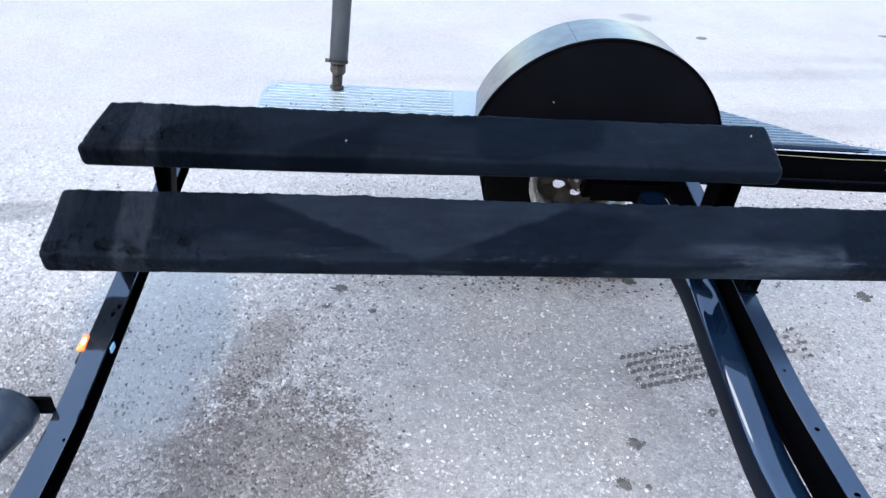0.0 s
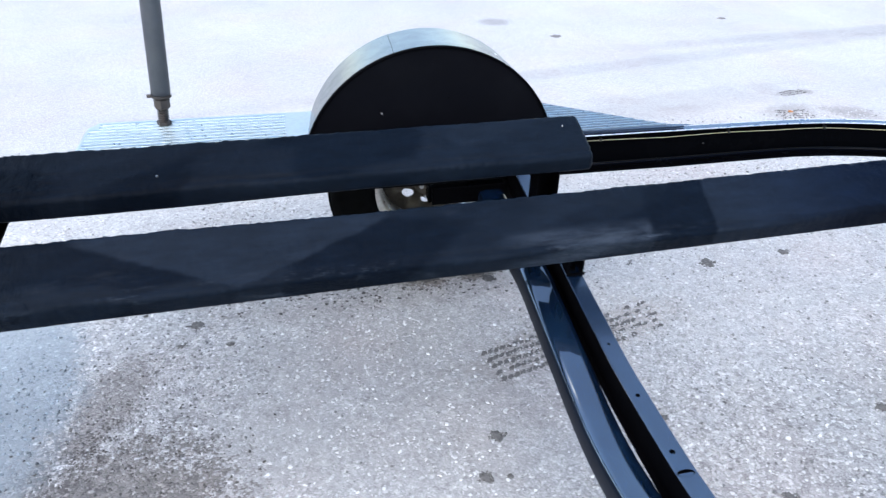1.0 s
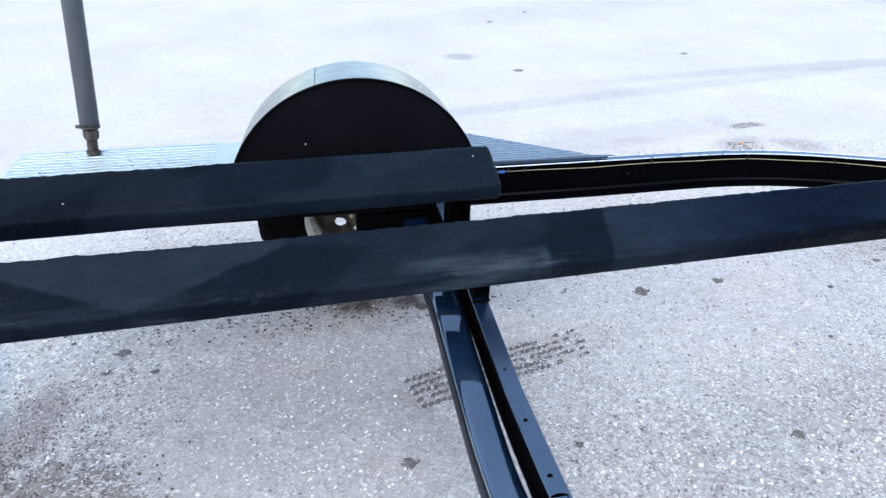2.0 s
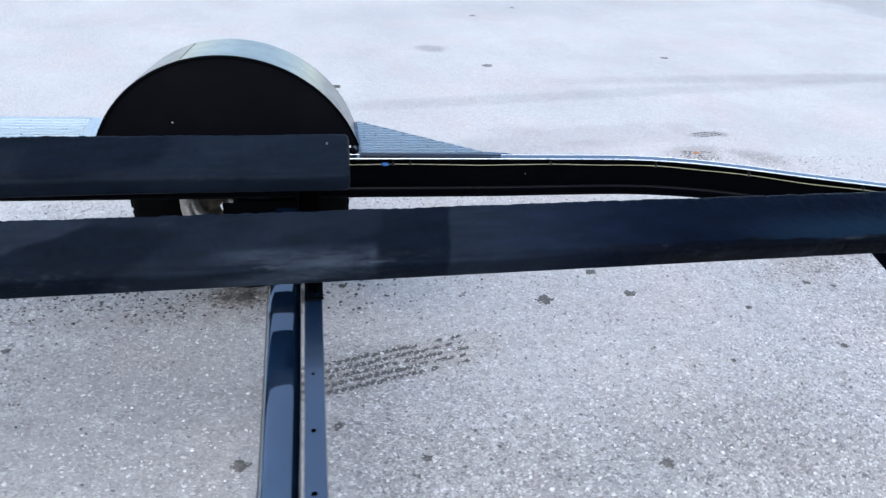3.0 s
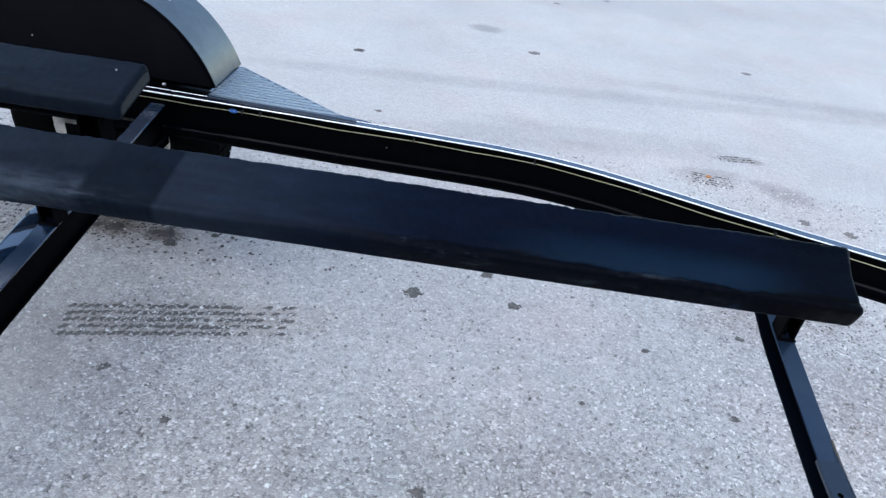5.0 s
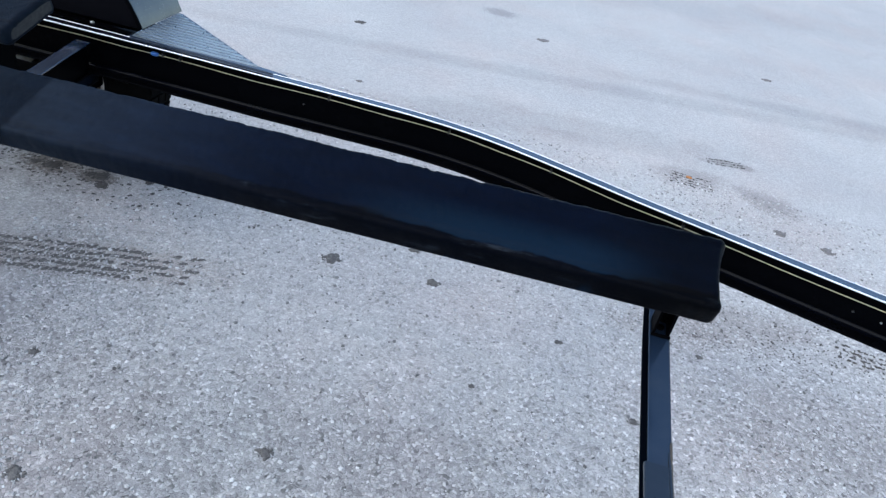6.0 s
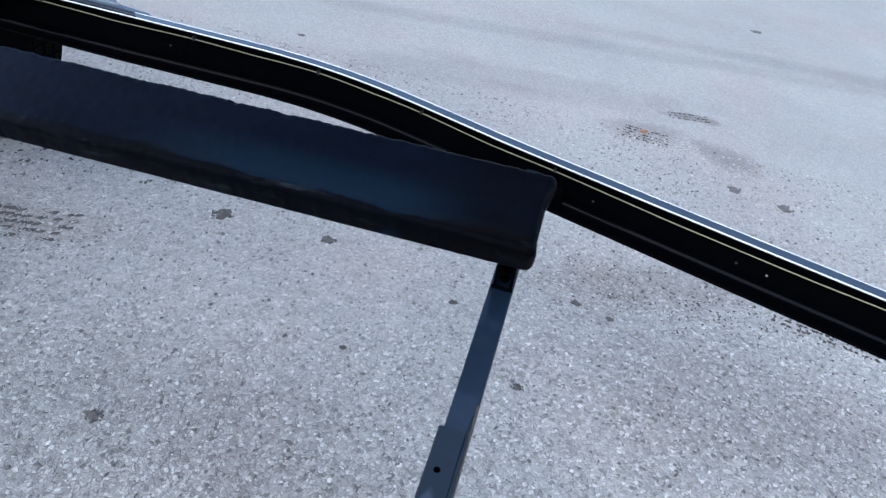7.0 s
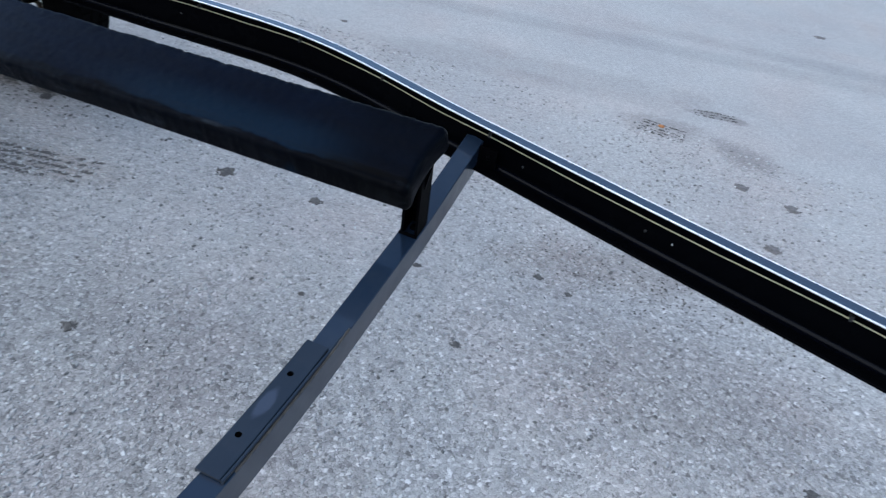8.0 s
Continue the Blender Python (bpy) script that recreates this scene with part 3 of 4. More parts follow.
# ---- ground ----
def ground():
    bm = bmesh.new()
    edges_u = [-400, -60, -12, -5] + [-4 + 0.25 * i for i in range(45)] + [8, 15, 60, 400]
    edges_v = [-400, -60, -12, -4] + [-2 + 0.25 * i for i in range(41)] + [9, 14, 60, 400]
    grid = [[bm.verts.new((x, y, 0.004 * noise.noise((x * 0.7, y * 0.7, 0.3)) if abs(x) < 7 and abs(y) < 8 else 0)) for x in edges_u] for y in edges_v]
    for r, s in zip(grid, grid[1:]):
        for i in range(len(edges_u) - 1):
            bm.faces.new((r[i], r[i + 1], s[i + 1], s[i]))
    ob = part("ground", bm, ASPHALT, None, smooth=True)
    tagged(ob, "pale grey worn asphalt yard with exposed stone chippings", "asphalt", kind="structure")


def lump(verts, faces, x, y, z, r, h, sides, rng, top=0.55, ragged=0.27, slim=0.6):
    """Adds one flat, uneven, domed piece to the lists."""
    o, a0 = len(verts), rng.uniform(0, 6.28)
    rad = [r * (0.92 + rng.uniform(-ragged, ragged)) for _ in range(sides)]
    sq, ta = rng.uniform(slim, 1.0), rng.uniform(0, 3.14)
    for k, hh in ((1.0, -0.3), (0.95, 0.45), (top, 1.0)):
        for i in range(sides):
            a = a0 + 2 * math.pi * i / sides
            px, py = rad[i] * k * math.cos(a), rad[i] * k * sq * math.sin(a)
            verts.append((x + px * math.cos(ta) - py * math.sin(ta), y + px * math.sin(ta) + py * math.cos(ta), z + h * hh * rng.uniform(0.8, 1.1)))
    for b in (0, sides):
        for i in range(sides):
            j = (i + 1) % sides
            faces.append((o + b + i, o + b + j, o + b + sides + j, o + b + sides + i))
    faces.append(tuple(o + 2 * sides + i for i in range(sides)))


def lumps(name, verts, faces, material, smooth=False):
    me = bpy.data.meshes.new(name)
    me.from_pydata(verts, [], faces)
    me.materials.append(material)
    me.polygons.foreach_set("use_smooth", [smooth] * len(me.polygons))
    return new(name, me)


def chippings():
    """Loose and half-bedded chips, dense where the yard is worn, thinning out with distance."""
    rng = random.Random(4)
    verts, faces = [], []
    n = 0
    while n < 62000:
        x, y = rng.uniform(-2.0, 4.5), 0.15 + 3.1 * rng.random() ** 1.35
        if rng.random() > min(1.0, (x + 2.0) / 0.6, (4.5 - x) / 0.6, (y - 0.15) / 0.5):
            continue
        if x < -0.4 and y > 1.7 and rng.random() < 0.85:
            continue
        if noise.noise((x * 2.2, y * 2.2, 5.0)) + rng.uniform(-0.7, 0.7) < -0.25:
            continue
        if abs(x - 0.30) < 0.45 and y > 0.7 and rng.random() < 0.5:
            continue
        r = rng.choice((0.0026, 0.0032, 0.0038, 0.0044, 0.0052, 0.0068))
        lump(verts, faces, x, y, 0.004 * noise.noise((x * 0.7, y * 0.7, 0.3)) - 0.0004, r, r * rng.uniform(0.45, 0.85), 5, rng, 0.70, 0.30, 0.35)
        n += 1
    tagged(lumps("stone_chippings", verts, faces, STONE), "loose pale and dark stone chippings on the asphalt", "gravel", kind="stuff")


def tread_block(verts, faces, rng, turn, s, across, half, wide):
    """Adds one ragged, slanted cake of mud that a tread groove has left."""
    o, n = len(verts), 18
    ring = []
    for i in range(n):
        a = 2 * math.pi * i / n
        c, d = math.cos(a), math.sin(a)
        k = rng.uniform(0.74, 1.08) / max(abs(c) ** 3 + abs(d) ** 3, 1e-6) ** (1 / 3)
        ring.append((half * k * c + 0.6 * wide * k * d, wide * k * d))
    for k, h in ((1.0, -0.0010), (0.93, 0.0013), (0.6, 0.0026)):
        for p, q in ring:
            ds, da = p * k, q * k
            verts.append((0.652 + (s + ds) * math.cos(turn) - (across + da) * math.sin(turn), 1.49 + (s + ds) * math.sin(turn) + (across + da) * math.cos(turn), h * rng.uniform(0.7, 1.2)))
    for b in (0, n):
        for i in range(n):
            j = (i + 1) % n
            faces.append((o + b + i, o + b + j, o + b + n + j, o + b + n + i))
    faces.append(tuple(o + 2 * n + i for i in range(n)))


def mud_track():
    """A tyre's muddy print: five ribs of broken tread blocks that fade out."""
    rng = random.Random(9)
    verts, faces = [], []
    turn = radians(16.3)
    for rib in range(5):
        s = -0.02
        while s < 0.64:
            fade = 1 - max(0, (s - 0.3)) / 0.45
            if rng.random() < 0.35 + 0.62 * fade:
                across = -0.062 + 0.031 * rib - 0.01 * s / 0.7 + rng.uniform(-0.003, 0.003)
                half = rng.uniform(0.0148, 0.0172) * (0.8 + 0.2 * fade)
                wide = rng.uniform(0.0136, 0.0154) * (0.4 + 0.6 * fade)
                tread_block(verts, faces, rng, turn, s, across, half, wide)
                for _ in range(5):
                    ds, da = rng.uniform(-1.2, 1.2) * half, rng.uniform(-1.3, 1.3) * wide
                    x = 0.652 + (s + ds) * math.cos(turn) - (across + da) * math.sin(turn)
                    y = 1.49 + (s + ds) * math.sin(turn) + (across + da) * math.cos(turn)
                    lump(verts, faces, x, y, 0.0004, rng.uniform(0.0018, 0.0040), rng.uniform(0.0016, 0.003), 6, rng)
            s += 0.023
    tagged(lumps("mud_track", verts, faces, CLOD, True), "dried brown muddy tyre tread print on the asphalt", "mud print", kind="stuff")
    verts, faces = [], []
    for _ in range(420):
        x, y = rng.gauss(0.30, 0.38), rng.gauss(1.97, 0.07)
        lump(verts, faces, x, y, 0.0005, rng.uniform(0.003, 0.010), 0.003, 6, rng)
    for _ in range(420):
        x, y = rng.gauss(3.05, 0.30), rng.gauss(2.14, 0.09)
        lump(verts, faces, x, y, 0.0005, rng.uniform(0.0015, 0.0055), 0.002, 6, rng, 0.55, 0.3, 0.4)
    # two short broken prints beyond the rail
    for cx, cy, turn, rows, length in ((2.855, 3.235, -4, 5, 0.20), (3.04, 3.545, 14, 3, 0.19), (3.50, 2.19, -10, 4, 0.40)):
        c, d = math.cos(radians(turn)), math.sin(radians(turn))
        for row in range(rows):
            for _ in range(round(130 * length)):
                p, q = rng.uniform(-0.5, 0.5) * length, (row - (rows - 1) / 2) * 0.026 + rng.gauss(0, 0.003)
                lump(verts, faces, cx + p * c - q * d, cy + p * d + q * c, 0.0005, rng.uniform(0.003, 0.008), 0.0025, 6, rng, 0.55, 0.3, 0.3)
    for _ in range(420):
        x, y = rng.gauss(-0.42, 0.16), rng.gauss(1.38, 0.22)
        lump(verts, faces, x, y, 0.0005, rng.uniform(0.002, 0.0055), 0.0025, 6, rng)
    tagged(lumps("mud_crumbs", verts, faces, MUD, True), "scattered crumbs of dried brown mud", "mud", kind="stuff")


def mud_spots():
    rng = random.Random(21)
    for x, y, r in ((-0.30, 1.822, 0.030), (-0.338, 1.73, 0.020), (-0.185, 1.713, 0.016), (0.572, 1.208, 0.030), (0.508, 1.078, 0.027),
                    (0.574, 1.071, 0.012), (0.83, 1.332, 0.022), (0.69, 1.988, 0.040), (0.722, 1.940, 0.032), (0.652, 1.985, 0.028), (0.505, 1.976, 0.040), (0.445, 1.968, 0.024), (1.597, 1.915, 0.040), (1.836, 2.095, 0.024), (1.942, 1.942, 0.028),
                    (1.073, 1.197, 0.016), (1.749, 1.132, 0.024), (2.622, 1.597, 0.018), (2.166, 1.544, 0.011), (2.38, 1.834, 0.015), (0.85, 2.03, 0.016),
                    (1.283, 0.888, 0.026), (1.93, 4.80, 0.050), (0.83, 4.26, 0.045), (3.46, 5.14, 0.040), (3.226, 2.955, 0.032), (3.416, 2.909, 0.036),
                    (3.373, 2.589, 0.034), (3.536, 1.602, 0.026), (2.824, 1.963, 0.014), 
                    (2.72, 1.99, 0.02), (2.083, 6.32, 0.030), (2.546, 6.70, 0.030), (1.153, 3.378, 0.020)):
        verts, faces = [], []
        lump(verts, faces, x, y, 0.0, r * 0.80, 0.0042, 20, rng, 0.6, 0.10)
        for _ in range(26):
            a, d = rng.uniform(0, 6.28), r * rng.uniform(0.35, 0.95)
            lump(verts, faces, x + d * math.cos(a), y + d * 0.75 * math.sin(a), 0.0, r * rng.uniform(0.08, 0.26), 0.0035, 7, rng)
        ob = lumps("mud_spot", verts, faces, MUD if y > 1.9 and x < 0.9 else CLOD if y < 2.5 else FAINT, True)
        tagged(ob, "dark flattened clod of dried mud on the asphalt", "mud", "mud spots")
    verts, faces = [], []
    lump(verts, faces, 2.845, 3.262, 0.006, 0.016, 0.003, 9, rng)
    tagged(lumps("fallen_leaf", verts, faces, LEAF), "small crumpled orange-brown leaf lying on the asphalt", "leaf")


# ---- trailer ----
trailer = tagged(new("boat_trailer"), "black painted boat trailer with carpeted bunks, standing on asphalt", "boat trailer")
trailer.matrix_basis = pose(0, 0, 0, 0, 0, 1.8)


def spline(points, step=0.04):
    """A smooth line through points (u, v), sampled evenly."""
    p = [Vector((*q, 0)) for q in points]
    p = [2 * p[0] - p[1]] + p + [2 * p[-1] - p[-2]]
    out = []
    for a, b, c, d in zip(p, p[1:], p[2:], p[3:]):
        n = max(1, round((c - b).length / step))
        for i in range(n):
            t = i / n
            out.append(0.5 * ((2 * b) + (c - a) * t + (2 * a - 5 * b + 4 * c - d) * t * t + (3 * b - a - 3 * c + d) * t ** 3))
    return out + [p[-2]]


RAIL = [(-0.745, 1.896), (0.0, 1.885), (1.0, 1.876), (1.7, 1.865), (1.9, 1.855), (2.05, 1.832), (2.2, 1.792), (2.4, 1.723), (2.55, 1.672), (3.0, 1.533), (3.4, 1.413), (4.2, 1.169)]
TOP, LOW, WEB, TOE = 0.5745, 0.464, 0.026, -0.020


def drop(bm):
    """Deepens the rail towards the rear."""
    for p in bm.verts:
        if p.co.z < 0.5:
            p.co.z -= 0.017 * min(1, max(0, (2.6 - p.co.x) / 1.2))
    return bm


def rail():
    t, f, w = 0.006, WEB, 0.006
    h = TOP - LOW
    e = 0.0016
    sec = [(e, h), (f + w - e, h), (f + w, h - e), (f + w, e), (f + w - e, 0), (TOE + e, 0), (TOE, e), (TOE, t - e), (TOE + e, t), (f, t),
           (f, h - t - 0.006), (f - 0.005, h - t - 0.001), (e, h - t), (0, h - t + e), (0, h - e)]
    path = [(p.x, p.y, LOW) for p in spline(RAIL)]
    bm = sweep(sec, path)
    drop(bm)
    r = part("frame_rail", bm, PAINT, trailer, "glossy black channel rail bent towards the tongue")
    # thin strip of the lit paint, added over the flange to hold sky light
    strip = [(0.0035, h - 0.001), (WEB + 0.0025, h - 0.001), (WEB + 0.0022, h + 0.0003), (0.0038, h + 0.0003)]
    part("top_flange", sweep(strip, path), FLANGE_LIT, r, "brighter glossy strip laid on the rail's top for sky light")
    # rounded inner corner and glossy floor of the channel
    q = 0.010
    inner = [(f - q - 0.003, t - 0.001), (f - q - 0.003, t + 0.0004), (f - q, t + 0.0008)]
    inner += [(f - q + (q - 0.0007) * math.sin(radians(a)), t + 0.0008 + (q - 0.0007) * (1 - math.cos(radians(a)))) for a in range(10, 91, 10)]
    inner += [(f + 0.0006, t + q), (f + 0.0006, t - 0.001)]
    part("inner_corner", drop(sweep(inner, path)), INNER, r, "glossy rounded inner corner of the rail")
    for a in (0.0012, WEB + 0.0050):
        pts = []
        line = spline(RAIL)
        for i, p in enumerate(line):
            d = (line[min(i + 1, len(line) - 1)] - line[max(i - 1, 0)]).normalized()
            pts.append((p.x - d.y * a, p.y + d.x * a, TOP - 0.0012))
        part("worn_edge", tube(pts, 0.0023, 8), EDGE, r, "bright worn edge of the flange", True)


def on_rail(u):
    for a, b in zip(RAIL, RAIL[1:]):
        if a[0] <= u <= b[0]:
            return a[1] + (b[1] - a[1]) * (u - a[0]) / (b[0] - a[0])
    return RAIL[-1][1]


def wiring():
    pts, ties = [], (0.80, 1.075, 1.13, 1.60, 1.966, 2.27, 2.62, 3.42)
    line = spline(RAIL, 0.03)
    for p in line:
        if 0.55 < p.x < 4.1:
            near = min(abs(p.x - q) for q in ties)
            pts.append((p.x, p.y + 0.017, 0.5475 - 0.005 * min(1, (near / 0.25) ** 1.2)))
    wire = part("wire", tube(pts, 0.0015, 8), WIRE, trailer, "thin yellow lighting wire tied under the rail's flange", True)
    for q in (3.03, 3.09, 2.72, 1.52):
        bolt(q, on_rail(q) + WEB - 0.0005, 0.508, 0.0030 if q != 3.09 else 0.0022, 0.002, 'v', trailer, ZINC if q == 3.09 else BLACK, "rivet")
    for q in ties[1:]:
        v = on_rail(q)
        part("cable_tie", hexa([(q - 0.003, v + 0.013, 0.544), (q + 0.003, v + 0.013, 0.544), (q + 0.003, v + 0.0265, 0.547), (q - 0.003, v + 0.0265, 0.547),
                                (q - 0.003, v + 0.013, 0.556), (q + 0.003, v + 0.013, 0.556), (q + 0.003, v + 0.0265, 0.559), (q - 0.003, v + 0.0265, 0.559)], 0.0015, 1), BLACK, wire)
    part("connector", tube([(1.036, 1.892, 0.548), (1.041, 1.892, 0.548), (1.055, 1.892, 0.548), (1.060, 1.892, 0.548)], [0.004, 0.0065, 0.0065, 0.004], 10), BLUE, wire, "small blue crimp connector", True)


def bunk(u0, u1, far, near, thick, seed, skew, sag=(0.0, 0.0), hollow=0.0):
    """A carpet-wrapped plank: far and near give (v, z, rise along u) of its upper edges."""
    bm = bmesh.new()
    nu = round((u1 - u0) / 0.006)
    a, b = Vector((far[0], far[1])), Vector((near[0], near[1]))
    across = (a - b).normalized()
    w = (a - b).length
    up = Vector((-across.y, across.x))
    r = 0.013
    prof = []
    for cx, cy, s in ((w - r, -r, 0), (r, -r, 1), (r, -thick + r, 2), (w - r, -thick + r, 3)):
        for i in range(5):
            ang = math.pi / 2 * (s + i / 4)
            prof.append((cx + r * math.cos(ang), cy + r * math.sin(ang)))
        if s in (0, 2):
            for i in range(1, 20):
                f = i / 20
                prof.append((w - r - f * (w - 2 * r), 0.0) if s == 0 else (r + f * (w - 2 * r), -thick))
    rings = []
    ends = [0.0, 0.001, 0.003, 0.0055, 0.009, 0.013]
    us = [u0 + e for e in ends] + [u0 + 0.02 + (u1 - u0 - 0.04) * i / nu for i in range(nu + 1)] + [u1 - e for e in reversed(ends)]
    re = 0.013
    for u in us:
        ring = []
        e = min(u - u0, u1 - u)
        inset = re - math.sqrt(max(0.0, re * re - max(0.0, re - e) ** 2))
        for s, h in prof:
            s2, h2 = w / 2 + (s - w / 2) * (1 - 2 * inset / w), -thick / 2 + (h + thick / 2) * (1 - 2 * inset / thick)
            wr = 0.0014 * noise.noise((u * 9, s * 30, h * 30 + seed)) + 0.0012 * noise.noise((u * 70, s * 70, seed + h * 60))
            if not (r < s < w - r):
                wr += 0.0016 * noise.noise((u * 115, h * 40, seed + 2.5)) + 0.0010 * noise.noise((u * 31, h * 20, seed + 7.5))
            left = max(0.0, 1 - (u - u0) / 0.34) * min(1.0, (u - u0) / 0.030)
            wr += left * (0.0022 * noise.noise((u * 30 + s * 14, s * 26, seed * 3.0)) + 0.0030 * max(-0.25, noise.noise((u * 62, s * 55, seed * 5.0)) - 0.15)) * (1 if h > -thick * 0.7 else 0.3)
            if h == 0.0 and s < w * 0.5:
                fold = s - 0.022 - 0.010 * noise.noise((u * 5, 1.7, seed)) - 0.003 * noise.noise((u * 31, 4.7, seed))
                wr -= 0.0075 * max(0.0, noise.noise((u * 2.1, 9.1, seed)) + 0.45) * math.exp(-(fold / 0.005) ** 2)
            if h > -r and s < 0.05:
                wr -= 0.016 * max(0.0, noise.noise((u * 4.3, 6.1, seed)) + 0.15) * (1 - s / 0.05) ** 2
            if h < -thick * 0.3 and s < w * 0.3:
                wr += 0.0022 * max(0, noise.noise((u * 14, 3.3, seed)))
            q = b + across * s2 + up * (h2 + wr) - across * (wr * 0.8 if s < w / 2 else -wr * 0.8)
            rise = far[2] * (s / w) + near[2] * (1 - s / w)
            f = s / w - 0.5
            lean = u + f * (skew[0] * max(0.0, 1 - (u - u0) / 0.3) + skew[1] * max(0.0, 1 - (u1 - u) / 0.3))
            rear = max(0.0, min(1.0, (0.45 - u) / 0.8))
            rear = rear * rear * (3 - 2 * rear)
            warp = sag[0] * rear * max(0.0, 2 * s / w - 1) + sag[1] * rear * max(0.0, 1 - 2 * s / w) * (1 if h < -thick * 0.5 else 0)
            lean -= hollow * (0.25 - f * f) * 4 * max(0.0, 1 - (u1 - u) / 0.05)
            ring.append(bm.verts.new((lean, q.x, q.y + rise * u + warp)))
        rings.append(ring)
    n = len(prof)
    for p, q in zip(rings, rings[1:]):
        for j in range(n):
            bm.faces.new((p[j], p[(j + 1) % n], q[(j + 1) % n], q[j]))
    bm.faces.new(rings[0][::-1]).material_index = 1
    bm.faces.new(rings[-1]).material_index = 0 if hollow else 1
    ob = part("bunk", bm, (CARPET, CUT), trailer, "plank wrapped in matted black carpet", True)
    return ob


def bunk_z(far, near, thick, u):
    """The height of a bunk's underside at its middle."""
    return (far[1] + near[1]) / 2 + u * (far[2] + near[2]) / 2 - thick * 1.04


FAR_A, FAR_B, FAR_T = (1.655, 0.746, 0.009), (1.483, 0.699, 0.007), 0.054
NEAR_A, NEAR_B, NEAR_T = (1.356, 0.668, 0.0185), (1.191, 0.605, 0.020), 0.065


def dip(v, low, slope, flat, most=9.0):
    """The height of a cross bar: level over the keel line, rising to the sides."""
    d = abs(v - 0.84) - flat
    return min(most, low + slope * (math.sqrt(d * d + 0.0025) + d) / 2)


def sloped(u0, u1, v0, v1, top, height, radius, corner=3, dark=()):
    """A bar across the trailer with rounded corners, whose top follows top(v)."""
    bm = bmesh.new()
    prof = []
    for cu, ch, q in ((u1 - radius, -radius, 0), (u0 + radius, -radius, 1), (u0 + radius, -height + radius, 2), (u1 - radius, -height + radius, 3)):
        for i in range(corner + 1):
            a = math.pi / 2 * (q + i / corner)
            prof.append((cu + radius * math.cos(a), ch + radius * math.sin(a)))
    return run_across(bm, prof, v0, v1, top, dark)


def run_across(bm, prof, v0, v1, top, dark=()):
    n, m = len(prof), max(1, round((v1 - v0) / 0.05))
    rings = []
    for i in range(m + 1):
        v = v0 + (v1 - v0) * i / m
        rings.append([bm.verts.new((u, v, top(v) + h)) for u, h in prof])
    for r, q in zip(rings, rings[1:]):
        for j in range(n):
            bm.faces.new((r[j], r[(j + 1) % n], q[(j + 1) % n], q[j])).material_index = 1 if j in dark else 0
    bm.faces.new(rings[0][::-1])
    bm.faces.new(rings[-1])
    return bm


def hole(u, v, top, ru, rv, parent):
    bm = bmesh.new()
    n = 16
    ring = [bm.verts.new((u + ru * math.cos(6.2832 * i / n), v + rv * math.sin(6.2832 * i / n), top(v + rv * math.sin(6.2832 * i / n)) + 0.0006)) for i in range(n)]
    low = [bm.verts.new((u + ru * 0.8 * math.cos(6.2832 * i / n), v + rv * 0.8 * math.sin(6.2832 * i / n), top(v) + 0.0002)) for i in range(n)]
    for i in range(n):
        bm.faces.new((ring[i], ring[(i + 1) % n], low[(i + 1) % n], low[i]))
    bm.faces.new(low)
    part("bolt_hole", bm, HOLE, parent)


def upright(u0, u1, v0, v1, foot, z1, parent, gusset=0.03, taper=1.0):
    """A bunk bracket: a web plate and two flanges on a welded foot, with a gusset; taper narrows its foot."""
    mid = (u0 + u1) / 2

    def slab(a0, a1, b0, b1):
        c0, c1 = u0 + (a0 - u0) * taper, u0 + (a1 - u0) * taper
        return hexa([(c0, b0, foot), (c1, b0, foot), (c1, b1, foot), (c0, b1, foot), (a0, b0, z1), (a1, b0, z1), (a1, b1, z1), (a0, b1, z1)], 0.0012, 1)

    br = part("bunk_bracket", slab(u0, u1, v1 - 0.006, v1), FLAT, parent, "black steel bunk bracket")
    part("flange", slab(u0, u0 + 0.006, v0, v1 - 0.007), FLAT, br)
    part("flange", slab(u1 - 0.006, u1, v0, v1 - 0.007), FLAT, br)
    if gusset:
        bm = bmesh.new()
        zs = z1 - 0.055
        tri = [(u1 + 0.001, zs), (u1 + gusset, z1), (u1 + 0.001, z1)]
        for v in (v0 + 0.012, v0 + 0.018):
            for u, z in tri:
                bm.verts.new((u, v, z))
        bm.verts.ensure_lookup_table()
        x = bm.verts
        for f in ((0, 1, 2), (5, 4, 3), (0, 3, 4, 1), (1, 4, 5, 2), (2, 5, 3, 0)):
            bm.faces.new([x[i] for i in f])
        part("gusset", bm, FLAT, br)
    w1 = u0 + (u1 - u0) * taper
    part("weld", tube([(u0 - 0.002, v0 - 0.002, foot + 0.002), ((u0 + w1) / 2, v0 - 0.004, foot + 0.003), (w1 + 0.002, v0 - 0.002, foot + 0.002)], 0.004, 8), FLAT, br, "", True)
    if taper == 1.0:
        bolt(mid, (v0 + v1) / 2, foot + 0.001, 0.009, 0.008, 'z', br, FLAT)


